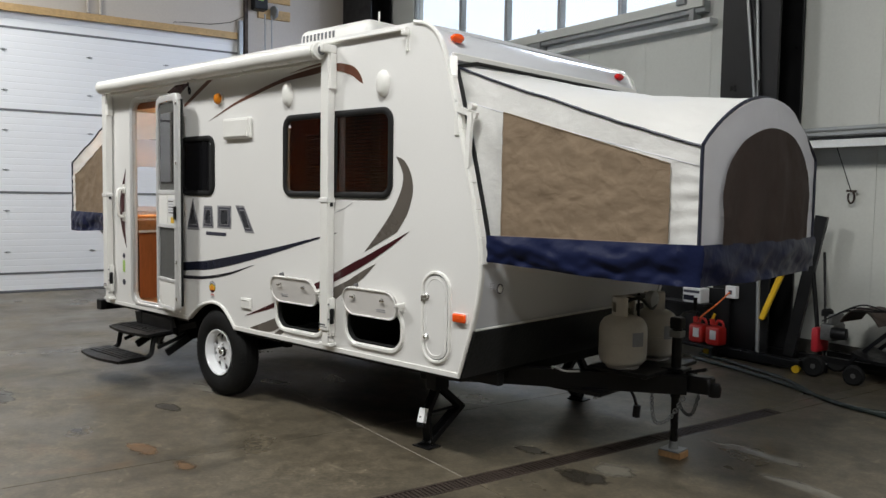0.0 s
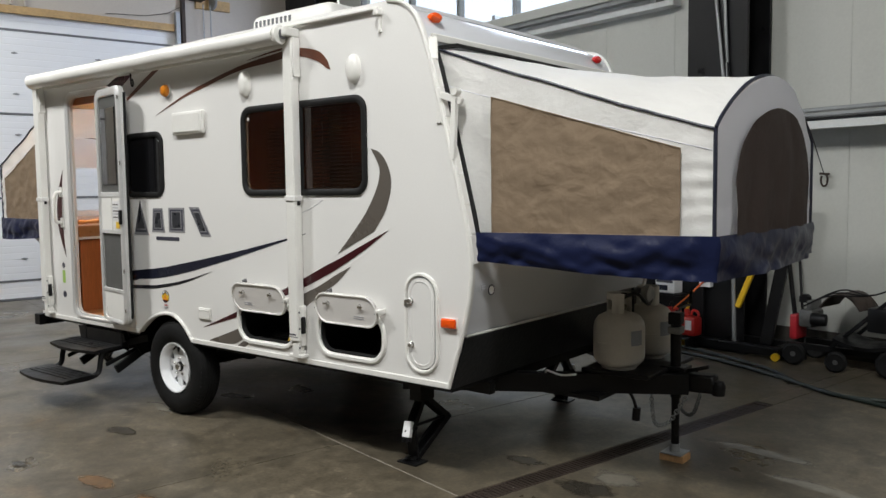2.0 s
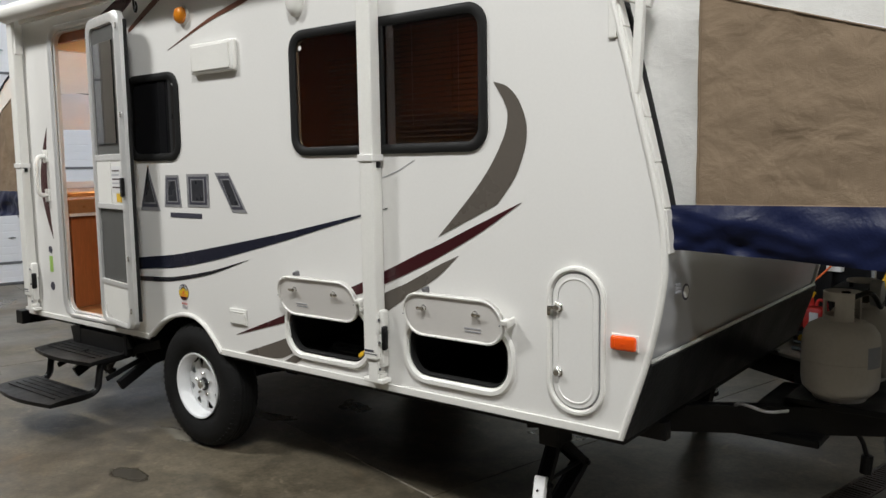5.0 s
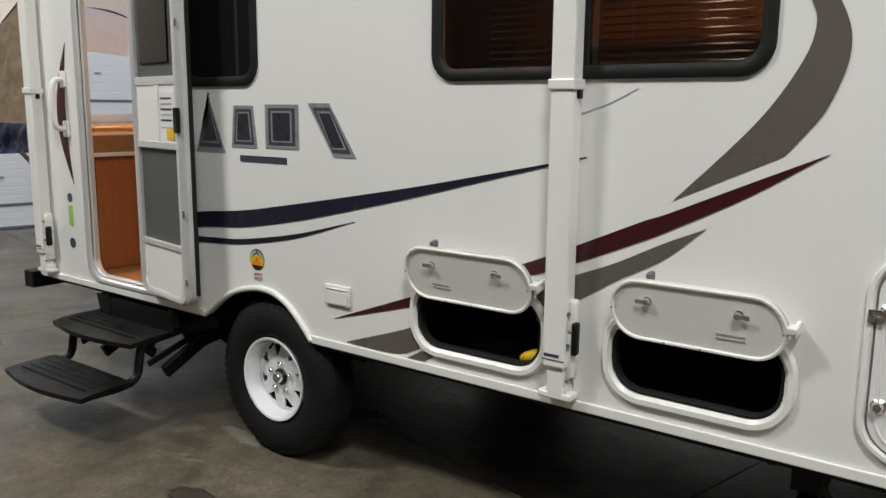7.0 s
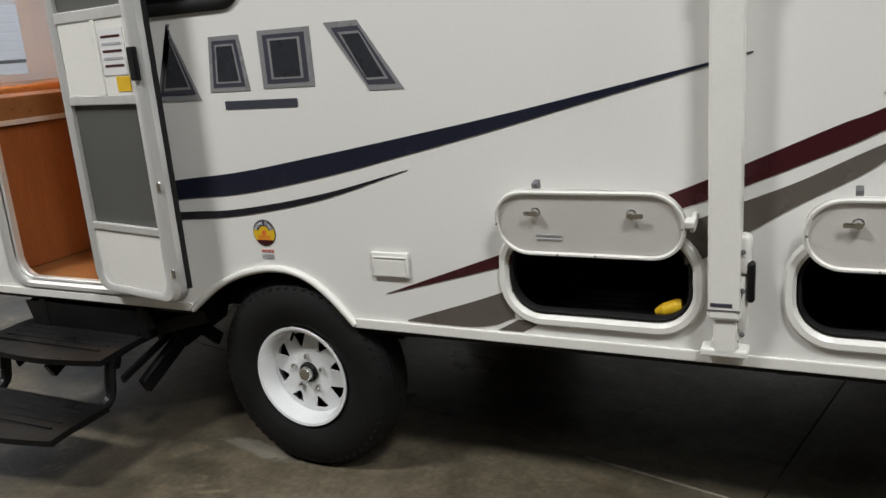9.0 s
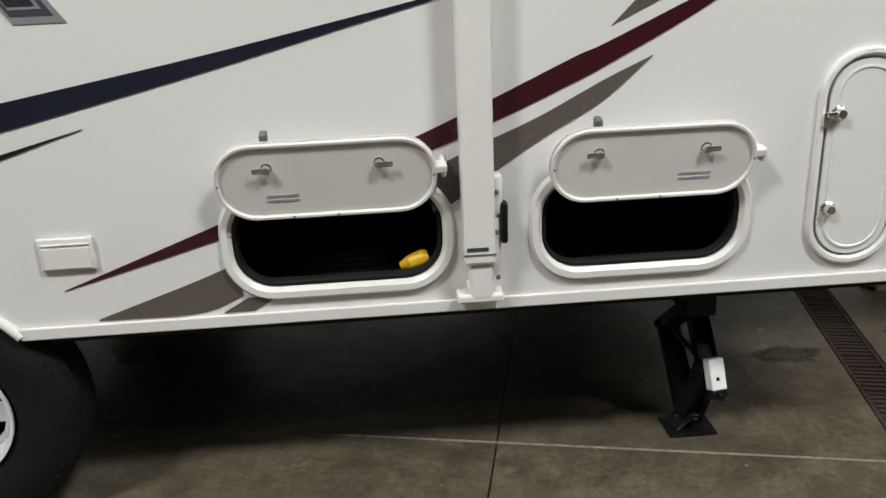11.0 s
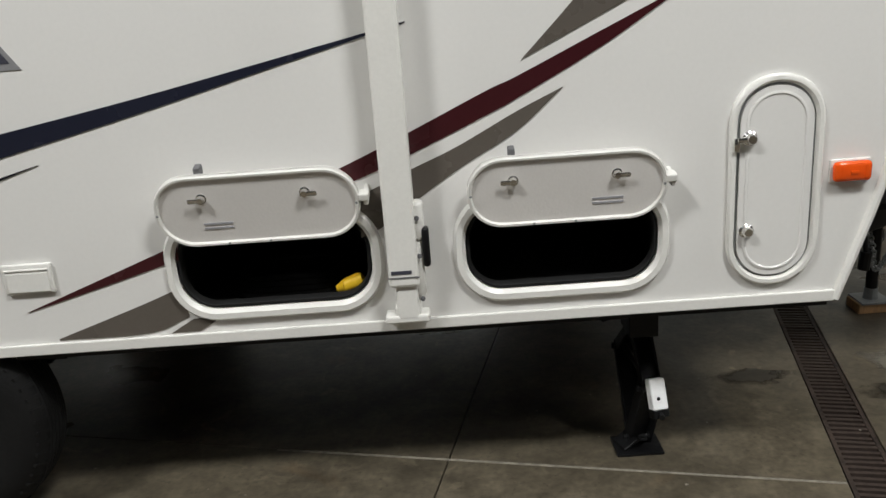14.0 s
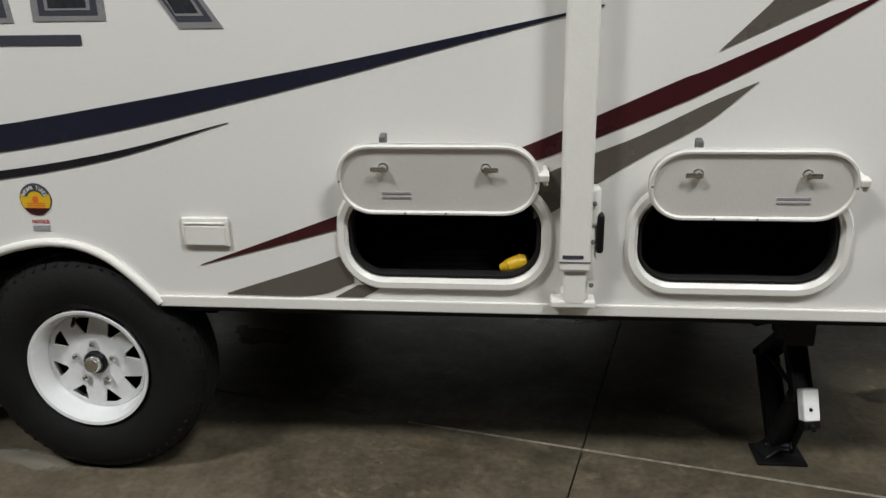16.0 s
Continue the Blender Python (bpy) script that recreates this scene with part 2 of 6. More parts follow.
M = dict(
    gel=surf("white_gelcoat", (0.80, 0.79, 0.765), 0.22, 0, 0.02, 1.5, 90, 0.002, 0.05, coat=0.25),
    trim=surf("white_trim", (0.80, 0.79, 0.75), 0.35, 0, 0.04, 5, 120, 0.006),
    cap=surf("front_cap_white", (0.72, 0.73, 0.76), 0.22, 0, 0.03, 1.5, 90, 0.002, 0.05, coat=0.3),
    lid=surf("lid_inner_plastic", (0.79, 0.765, 0.735), 0.5, 0, 0.03, 6, 140, 0.01),
    rubber=surf("black_rubber", (0.012, 0.012, 0.012), 0.6, 0, 0.2, 20, 150, 0.02),
    tyre=surf("tyre_rubber", (0.009, 0.009, 0.009), 0.72, 0, 0.25, 9, 110, 0.03, dark=0.3, dscale=6),
    black=surf("black_steel", (0.006, 0.006, 0.0065), 0.42, 0.0, 0.3, 6, 80, 0.02, 0.15),
    chrome=surf("bright_metal", (0.75, 0.74, 0.72), 0.2, 1.0, 0.05, 12, 120, 0.005),
    alu=surf("brushed_aluminium", (0.78, 0.78, 0.77), 0.38, 0.55, 0.08, 8, 160, 0.008, stretch=(1, 1, 0.1)),
    # plain white, no metal: the lamp's glare on zinc put into the colour
    zinc=surf("zinc_glare_white", (0.95, 0.95, 0.95), 0.35, 0.0, 0.05, 12, 120, 0.005),

    rim=surf("white_wheel_paint", (0.80, 0.81, 0.82), 0.25, 0, 0.03, 8, 90, 0.004, coat=0.3),
    diamond=surf("dark_tread_plate", (0.045, 0.047, 0.05), 0.38, 0.5, 0.25, 6, 45, 0.06),
    navy=surf("navy_vinyl_stripe", (0.014, 0.016, 0.030), 0.25, 0, 0.08, 4, 90, 0.002),
    blackline=surf("black_vinyl_stripe", (0.013, 0.013, 0.018), 0.25, 0, 0.08, 4, 90, 0.002),
    burgundy=surf("burgundy_vinyl_stripe", (0.048, 0.009, 0.012), 0.25, 0, 0.08, 4, 90, 0.002),
    taupe=surf("taupe_vinyl_stripe", (0.115, 0.100, 0.085), 0.3, 0, 0.06, 4, 90, 0.002),
    brown=surf("brown_vinyl_stripe", (0.13, 0.050, 0.030), 0.3, 0, 0.15, 2, 90, 0.002),
    slate=surf("slate_vinyl", (0.035, 0.037, 0.044), 0.3, 0.1, 0.2, 9, 90, 0.002),
    silver=surf("silver_vinyl", (0.30, 0.30, 0.31), 0.3, 0.2, 0.08, 4, 90, 0.002),
    canvas=cloth("white_tent_cloth", (0.83, 0.82, 0.79), 0.7, 0.24, 0.50),
    # white cloth; the window's bluish daylight is put into its colour
    canvas_end=cloth("daylight_tint_cloth", (0.84, 0.84, 0.89), 0.6, 0.42, 0.40),
    tan=cloth("tan_window_flap", (0.250, 0.185, 0.125), 0.8, 0.12, 0.62, 350, 0.2),
    mesh=cloth("dark_brown_mesh", (0.055, 0.038, 0.033), 0.75, 0.05, 0.4, 500, 0.3),
    skirt=cloth("navy_vinyl_skirt", (0.010, 0.014, 0.044), 0.36, 0.0, 0.34, 120, 0.15),
    piping=surf("navy_piping", (0.012, 0.014, 0.03), 0.5, 0, 0.1, 8, 90, 0.01),
    amber=glassy("amber_lens", (0.85, 0.095, 0.008), 0.2),
    orange=glassy("amber_round_lens", (0.62, 0.20, 0.01), 0.2),
    red=glassy("red_lens", (0.6, 0.02, 0.02), 0.15),
    glass=glassy("tinted_glass", (0.008, 0.008, 0.009), 0.02, 1.0, 0.0),
    smoke=glassy("smoked_window_glass", (0.14, 0.135, 0.13), 0.0, 1.0, 1.0),
    clear=glassy("clear_glass", (0.9, 0.95, 1.0), 0.0, 1.0, 1.0),
    screen=surf("insect_screen", (0.085, 0.085, 0.08), 0.7, 0, 0.1, 5, 500, 0.03),
    cabinet=wood("cherry_cabinet_wood", (0.36, 0.115, 0.035), 0.35, 1.0, (6, 6, 0.7), 0.22),
    maple=wood("counter_wood", (0.34, 0.15, 0.055), 0.35, 1.0, (0.7, 6, 6), 0.2),
    interior=surf("interior_wallboard", (0.42, 0.30, 0.19), 0.6, 0, 0.06, 3, 80, 0.01),
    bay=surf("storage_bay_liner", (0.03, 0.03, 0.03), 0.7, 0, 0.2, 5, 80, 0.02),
    blind=surf("window_blind", (0.26, 0.16, 0.10), 0.12, 0, 0.08, 5, 90, 0.01),
    yellow=surf("yellow_plastic", (0.75, 0.47, 0.02), 0.4, 0, 0.1, 8, 90, 0.01),
    tank=surf("tank_paint", (0.70, 0.67, 0.62), 0.4, 0, 0.06, 5, 70, 0.01, dark=0.08, dscale=4),
    tankgrey=surf("tank_label", (0.33, 0.35, 0.40), 0.45, 0, 0.1, 10, 90, 0.01),
    brass=surf("valve_brass", (0.10, 0.09, 0.06), 0.4, 0.6, 0.2, 20, 90, 0.02),
    concrete=concrete(),
    joint=surf("joint_filler", (0.055, 0.05, 0.042), 0.8, 0, 0.3, 8, 60, 0.03),
    jointpale=surf("pale_joint_filler", (0.27, 0.245, 0.20), 0.7, 0, 0.4, 9, 60, 0.02, dark=0.6, dscale=9),
    grate=surf("rusty_drain_grate", (0.052, 0.036, 0.028), 0.7, 0.2, 0.6, 14, 70, 0.06, dark=0.7, dscale=9),
    stain=feather(surf("oil_stain", (0.052, 0.045, 0.034), 0.3, 0, 0.35, 5, 40, 0.01)),
    scuff=feather(surf("pale_scuff", (0.22, 0.20, 0.16), 0.5, 0, 0.25, 6, 40, 0.01, dark=0.4, dscale=5)),
    rust=feather(surf("rust_stain", (0.15, 0.085, 0.038), 0.5, 0, 0.4, 6, 40, 0.01, dark=0.5, dscale=4)),
    doorpanel=surf("hall_door_white", (0.74, 0.745, 0.75), 0.4, 0, 0.03, 0.9, 60, 0.004),
    doorseal=surf("grey_seal", (0.13, 0.13, 0.135), 0.6, 0, 0.1, 5, 60, 0.01),
    wallgrey=surf("grey_green_wall_sheet", (0.50, 0.505, 0.465), 0.5, 0, 0.05, 0.7, 40, 0.006, dark=0.12, dscale=0.8),
    wallbeige=surf("beige_wall_sheet", (0.45, 0.40, 0.34), 0.55, 0, 0.06, 0.7, 40, 0.006),
    lumber=wood("pine_lumber", (0.46, 0.30, 0.13), 0.6, 1.0, (1.5, 1, 1.5), 0.25),
    oldwood=wood("rough_slab_wood", (0.36, 0.25, 0.14), 0.75, 1.0, (5, 5, 0.9), 0.45),
    freshwood=wood("orange_slab_wood", (0.42, 0.24, 0.11), 0.7, 1.0, (5, 5, 0.9), 0.3),
    steelgrey=surf("painted_grey_steel", (0.28, 0.29, 0.29), 0.45, 0.3, 0.12, 4, 60, 0.01, dark=0.25, dscale=2),
    ledge=surf("white_ledge_steel", (0.62, 0.63, 0.62), 0.45, 0, 0.08, 3, 60, 0.01, dark=0.2, dscale=3),
    redcan=surf("red_plastic", (0.50, 0.025, 0.02), 0.4, 0, 0.1, 6, 60, 0.01),
    redpaint=surf("red_machine_paint", (0.42, 0.02, 0.03), 0.4, 0, 0.15, 7, 60, 0.01, dark=0.3, dscale=7),
    greymetal=surf("cast_engine_grey", (0.15, 0.15, 0.145), 0.45, 0.5, 0.2, 12, 60, 0.03, dark=0.4, dscale=9),
    hose=surf("dark_green_hose", (0.020, 0.030, 0.024), 0.45, 0, 0.2, 12, 90, 0.01),
    orangecord=surf("orange_cord", (0.75, 0.15, 0.03), 0.5, 0, 0.1, 8, 90, 0.01),
    label=surf("white_label", (0.72, 0.72, 0.72), 0.5, 0, 0.04, 8, 90, 0.004),
    ink=surf("dark_ink", (0.05, 0.05, 0.07), 0.5, 0, 0.04, 8, 90, 0.004),
    greyink=surf("faint_grey_ink", (0.40, 0.40, 0.43), 0.5, 0, 0.04, 8, 90, 0.004),
    green=surf("green_sticker", (0.35, 0.55, 0.12), 0.4, 0, 0.1, 8, 90, 0.004),
    # for the unseen walls and ceiling: dark only to swallow bounced light
    darkwall=surf("low_bounce_wall", (0.06, 0.06, 0.058), 0.6, 0, 0.05, 1, 40, 0.01),
    ceiling=surf("low_bounce_ceiling", (0.06, 0.06, 0.058), 0.6, 0, 0.05, 1, 40, 0.01),
)
for key in ("black", "tyre", "rubber"):
    M[key].node_tree.nodes["Principled BSDF"].inputs["Specular IOR Level"].default_value = 0.22
M["concrete"].node_tree.nodes["Principled BSDF"].inputs["Specular IOR Level"].default_value = 0.42
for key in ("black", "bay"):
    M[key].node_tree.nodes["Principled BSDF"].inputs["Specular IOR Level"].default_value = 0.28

glow = bpy.data.materials.new("bright_overcast_sky")
glow.use_nodes = True
glow.node_tree.nodes["Principled BSDF"].inputs["Base Color"].default_value = (0, 0, 0, 1)
glow.node_tree.nodes["Principled BSDF"].inputs["Emission Color"].default_value = (0.86, 0.93, 1.0, 1)
glow.node_tree.nodes["Principled BSDF"].inputs["Emission Strength"].default_value = 1.35
M["skyglow"] = glow

# ---- building blocks ----
def put(name, bm, material, parent=None, label="", smooth=False):
    me = bpy.data.meshes.new(name)
    bmesh.ops.recalc_face_normals(bm, faces=bm.faces)
    bm.to_mesh(me)
    bm.free()
    me.materials.append(M[material])
    if smooth:
        me.polygons.foreach_set("use_smooth", [True] * len(me.polygons))
        me.set_sharp_from_angle(angle=radians(40))
    ob = new(name, me)
    if parent is not None:
        ob.parent = parent
        root = parent
        while root.parent is not None:
            root = root.parent
        if root is parent and root.data is None:
            ob.matrix_parent_inverse = root.matrix_basis.inverted()
    if label:
        ob["label"] = label
    return ob


def thing(name, at, label, category, group="", kind=""):
    ob = new(name)
    ob.matrix_basis = Matrix.Translation(at)
    ob.empty_display_size = 0.1
    return tagged(ob, label, category, group, kind)


def join(*bms):
    out = bmesh.new()
    for b in bms:
        me = bpy.data.meshes.new("t")
        b.to_mesh(me)
        b.free()
        out.from_mesh(me)
        bpy.data.meshes.remove(me)
    return out


def box(x0, x1, y0, y1, z0, z1, bevel=0.0, m=None, seg=2):
    bm = bmesh.new()
    bmesh.ops.create_cube(bm, size=1)
    for q in bm.verts:
        q.co = Vector((x0 + (q.co.x + 0.5) * (x1 - x0), y0 + (q.co.y + 0.5) * (y1 - y0), z0 + (q.co.z + 0.5) * (z1 - z0)))
    if bevel:
        bmesh.ops.bevel(bm, geom=bm.edges[:], offset=bevel, segments=seg, profile=0.5, affect="EDGES")
    if m is not None:
        bm.transform(m)
    return bm


def hbox(u0, u1, v0, v1, z0, z1, bevel=0.0):
    return box(u0, u1, v0, v1, z0, z1, bevel, HALL)


def tube(points, r, sides=10, closed=False):
    """A round bar along points."""
    pts = [Vector(p) for p in points]
    bm = bmesh.new()
    rings, n = [], len(pts)
    up = None
    for i, p in enumerate(pts):
        a, b = pts[i - 1] if i or closed else p, pts[(i + 1) % n] if i < n - 1 or closed else p
        d = (b - a).normalized()
        if up is None:
            up = Vector((0, 0, 1)) if abs(d.z) < 0.9 else Vector((1, 0, 0))
        s = d.cross(up).normalized()
        up = s.cross(d).normalized()
        rad = r[i] if isinstance(r, (list, tuple)) else r
        rings.append([bm.verts.new(p + rad * (math.cos(2 * math.pi * k / sides) * s + math.sin(2 * math.pi * k / sides) * up)) for k in range(sides)])
    for i in range(n if closed else n - 1):
        a, b = rings[i], rings[(i + 1) % n]
        for k in range(sides):
            bm.faces.new((a[k], a[(k + 1) % sides], b[(k + 1) % sides], b[k]))
    if not closed:
        bm.faces.new(rings[0])
        bm.faces.new(rings[-1][::-1])
    return bm


def beam(a, b, w, h, bevel=0.003):
    """A square bar from a to b."""
    a, b = Vector(a), Vector(b)
    d = b - a
    q = d.to_track_quat("X", "Z").to_matrix().to_4x4()
    return box(0, d.length, -w / 2, w / 2, -h / 2, h / 2, bevel, Matrix.Translation(a) @ q, 1)


def lathe(profile, centre, axis="Z", sides=40, caps=True):
    """A turned body: profile of (radius, height)."""
    bm = bmesh.new()
    rings = []
    for r, h in profile:
        ring = []
        for k in range(sides):
            c, s = math.cos(2 * math.pi * k / sides), math.sin(2 * math.pi * k / sides)
            p = Vector((r * c, r * s, h)) if axis == "Z" else Vector((r * c, h, r * s)) if axis == "Y" else Vector((h, r * c, r * s))
            ring.append(bm.verts.new(p + Vector(centre)))
        rings.append(ring)
    for a, b in zip(rings, rings[1:]):
        for k in range(sides):
            bm.faces.new((a[k], a[(k + 1) % sides], b[(k + 1) % sides], b[k]))
    if caps and profile[0][0] > 1e-5:
        bm.faces.new(rings[0])
    if caps and profile[-1][0] > 1e-5:
        bm.faces.new(rings[-1])
    bmesh.ops.remove_doubles(bm, verts=bm.verts, dist=1e-6)
    return bm


def rounded(x0, x1, z0, z1, r, n=8):
    """Corners of a rounded rectangle in x and z."""
    out = []
    for cx, cz, a in ((x1 - r, z1 - r, 0), (x0 + r, z1 - r, 90), (x0 + r, z0 + r, 180), (x1 - r, z0 + r, 270)):
        for k in range(n + 1):
            t = radians(a + 90 * k / n)
            out.append((cx + r * math.cos(t), cz + r * math.sin(t)))
    return out


def slab(outer, holes=(), y0=0.0, y1=0.03, bevel=0.0):
    """A plate of outline (x, z), with holes, from y0 to y1."""
    bm = bmesh.new()
    for loop in (outer, *holes):
        vs = [bm.verts.new((x, y0, z)) for x, z in loop]
        for a, b in zip(vs, vs[1:] + vs[:1]):
            bm.edges.new((a, b))
    bmesh.ops.triangle_fill(bm, use_beauty=True, use_dissolve=False, edges=bm.edges[:])
    got = bmesh.ops.extrude_face_region(bm, geom=bm.faces[:])
    bmesh.ops.translate(bm, vec=(0, y1 - y0, 0), verts=[g for g in got["geom"] if isinstance(g, bmesh.types.BMVert)])
    return bm


def ring(outer, inner, y0, y1, yi=None):
    """A frame between two outlines of equal length; yi lets its inner lip sit at another depth."""
    bm = bmesh.new()
    yi = y0 if yi is None else yi
    loops = []
    for loop, y in ((outer, y1), (outer, y0 + 0.3 * (y1 - y0)), ([(a[0] * 0.75 + b[0] * 0.25, a[1] * 0.75 + b[1] * 0.25) for a, b in zip(outer, inner)], y0),
                    ([(a[0] * 0.3 + b[0] * 0.7, a[1] * 0.3 + b[1] * 0.7) for a, b in zip(outer, inner)], y0), (inner, yi), (inner, y1)):
        loops.append([bm.verts.new((x, y, z)) for x, z in loop])
    n = len(outer)
    for a, b in zip(loops, loops[1:] + loops[:1]):
        for k in range(n):
            bm.faces.new((a[k], a[(k + 1) % n], b[(k + 1) % n], b[k]))
    return bm


def smooth_line(pts, n=8):
    """Catmull-Rom through points of any size."""
    out = []
    p = [np.array(q, float) for q in pts]
    p = [2 * p[0] - p[1]] + p + [2 * p[-1] - p[-2]]
    for i in range(1, len(p) - 2):
        for k in range(n):
            t = k / n
            out.append(0.5 * (2 * p[i] + (p[i + 1] - p[i - 1]) * t + (2 * p[i - 1] - 5 * p[i] + 4 * p[i + 1] - p[i + 2]) * t ** 2 + (3 * p[i] - p[i - 1] - 3 * p[i + 1] + p[i + 2]) * t ** 3))
    out.append(p[-2])
    return out


def ribbon(rows, y=-0.0025):
    """A vinyl stripe on the side wall from rows of (x, z above, z below)."""
    s = smooth_line(rows)
    loop = [(q[0], q[1]) for q in s] + [(q[0], min(q[2], q[1] - 0.0006)) for q in reversed(s)]
    return slab(loop, (), y, y + 0.002)


def sheet(fn, nu, nv, thick=0.0):
    """A surface fn(a, b) for a, b in 0..1."""
    bm = bmesh.new()
    g = [[bm.verts.new(fn(i / nu, j / nv)) for j in range(nv + 1)] for i in range(nu + 1)]
    for i in range(nu):
        for j in range(nv):
            bm.faces.new((g[i][j], g[i + 1][j], g[i + 1][j + 1], g[i][j + 1]))
    if thick:
        bmesh.ops.recalc_face_normals(bm, faces=bm.faces)
        bmesh.ops.solidify(bm, geom=bm.faces[:], thickness=thick)
    return bm


def wrinkle(p, size, amount, seed=0.0):
    return amount * (noise.noise(Vector(p) / size + Vector((seed, 3.1, 7.7))) + 0.5 * noise.noise(Vector(p) / size * 2.3 + Vector((1.7, seed, 0.4))))


# ---- the hall ----
DOOR_U, FAR_V = -9.8, 4.66
floor = thing("floor", (0, 0, 0), "worn sealed concrete hall floor with oil stains", "floor", kind="structure")
put("bedding", hbox(-10.2, 10.2, -10.2, 5.0, -0.30, -0.022), "joint", floor)
US = (-9.8, -5.04, -1.04, 0.075)
US2 = (0.21, 4.0, 9.8)
VS = (-9.8, -8.0, -4.0, 0.0, FAR_V)
cells = [(a, b) for a, b in zip(US, US[1:])] + [(a, b) for a, b in zip(US2, US2[1:])]
for ua, ub in cells:
    for va, vb in zip(VS, VS[1:]):
        put("concrete_slab", hbox(ua + 0.002, ub - 0.002, va + 0.002, vb - 0.002, -0.12, 0.0, 0.003), "concrete", floor)
put("concrete_slab", hbox(0.079, 0.206, 2.76, FAR_V - 0.004, -0.12, 0.0), "concrete", floor)
put("joint_strip", hbox(-1.6, 0.07, -0.013, -0.004, -0.02, 0.001), "jointpale", floor, "pale worn joint filler")

def stain(u, v, ru, rv, seed, mat, label):
    pts = []
    for k in range(48):
        a = 2 * math.pi * k / 48
        r = 1 + 0.55 * noise.noise(Vector((seed, math.cos(a) * 1.3, math.sin(a) * 1.3))) + 0.28 * noise.noise(Vector((seed, math.cos(a) * 4, math.sin(a) * 4)))
        pts.append((u + 1.5 * ru * r * math.cos(a), v + 1.5 * rv * r * math.sin(a)))
    bm = bmesh.new()
    bm.faces.new([bm.verts.new(H(a, b, 0.0012)) for a, b in pts])
    put("stain", bm, mat, floor, label)


for row in ((0.45, 0.55, 0.13, 0.07, 1.0, "stain", "dark damp oil stain"), (-0.12, 0.62, 0.10, 0.05, 2.0, "stain", "dark damp oil stain"),
            (-1.35, -1.35, 0.16, 0.05, 3.0, "rust", "rusty stain"), (-0.9, -1.22, 0.08, 0.04, 4.0, "rust", "rusty stain"), (-2.2, -0.95, 0.12, 0.05, 5.0, "stain", "oil stain"),
            (0.75, 1.75, 0.30, 0.035, 6.0, "scuff", "pale scuff"), (1.2, 1.45, 0.34, 0.03, 7.0, "scuff", "pale scuff"), (0.42, 0.78, 0.10, 0.09, 8.0, "scuff", "pale scuff"),
            (-2.6, -0.55, 0.20, 0.03, 9.0, "scuff", "pale scuff"), (-3.2, -1.9, 0.25, 0.06, 10.0, "stain", "oil stain"), (-1.9, -1.6, 0.07, 0.03, 11.0, "stain", "oil stain")):
    stain(*row)

flecks = bmesh.new()
for k in range(90):
    fu, fv = random.uniform(-2.6, 1.6), random.uniform(-1.5, 0.9)
    fr, fa = random.uniform(0.002, 0.007), random.uniform(0, 3.1)
    flecks.faces.new([flecks.verts.new(H(fu + fr * random.uniform(0.5, 1.3) * math.cos(fa + q), fv + fr * random.uniform(0.5, 1.3) * math.sin(fa + q), 0.0016)) for q in (0, 1.2, 2.4, 3.6, 4.9)])
tagged(put("paint_flecks", flecks, "jointpale", floor, "pale dried paint flecks"), kind="stuff")

# floor drain: a channel with two rails and many cross bars
drain = thing("floor_drain", H(0.145, 0, 0), "long rusty slotted steel drain grate set in the floor", "drain")
put("channel", hbox(0.075, 0.21, -8, 2.75, -0.10, -0.06), "joint", drain)
for du in (0.083, 0.202):
    put("rail", hbox(du - 0.006, du + 0.006, -8, 2.75, -0.05, -0.001), "grate", drain)
for dv in (2.73,):
    put("end_plate", hbox(0.09, 0.196, dv - 0.02, dv + 0.02, -0.05, -0.002), "grate", drain)
bar_mesh = None
for i in range(150):
    dv = -1.35 + i * 0.027
    if bar_mesh is None:
        ob = put("bar", box(-0.053, 0.053, -0.0065, 0.0065, -0.03, -0.003), "grate", drain)
        bar_mesh = ob.data
    else:
        ob = new("bar", bar_mesh)
        ob.parent = drain
    ob.matrix_parent_inverse = drain.matrix_basis.inverted()
    ob.matrix_basis = HALL @ Matrix.Translation((0.1425, dv, random.uniform(-0.002, 0.001))) @ Matrix.Rotation(random.uniform(-0.03, 0.03), 4, "Z")
far_bars = bmesh.new()
for i in range(240):
    dv = -1.377 - i * 0.027
    b = [far_bars.verts.new(HALL @ Vector((0.1425 + x, dv + y, z))) for x in (-0.053, 0.053) for y in (-0.0065, 0.0065) for z in (-0.03, -0.003)]
    for f in ((0, 1, 3, 2), (4, 5, 7, 6), (0, 1, 5, 4), (2, 3, 7, 6), (0, 2, 6, 4), (1, 3, 7, 5)):
        far_bars.faces.new([b[k] for k in f])
tagged(put("grate_run", far_bars, "grate", drain), kind="stuff")

# window wall
wall_far = thing("wall_north", H(0, FAR_V), "grey-green sheet-metal hall wall with a high window band", "wall", kind="structure")
Wz0, Wz1, Wu0, Wu1 = 3.625, 5.0, -7.9, -2.36
put("wall_sheet", hbox(-9.8, 9.8, FAR_V, FAR_V + 0.2, 0, Wz0), "wallgrey", wall_far)
put("wall_sheet", hbox(-9.8, 9.8, FAR_V, FAR_V + 0.2, Wz1, 6.6), "wallgrey", wall_far)
put("wall_sheet", hbox(-9.8, Wu0, FAR_V, FAR_V + 0.2, Wz0, Wz1), "wallgrey", wall_far)
put("wall_sheet", hbox(Wu1, 9.8, FAR_V, FAR_V + 0.2, Wz0, Wz1), "wallgrey", wall_far)
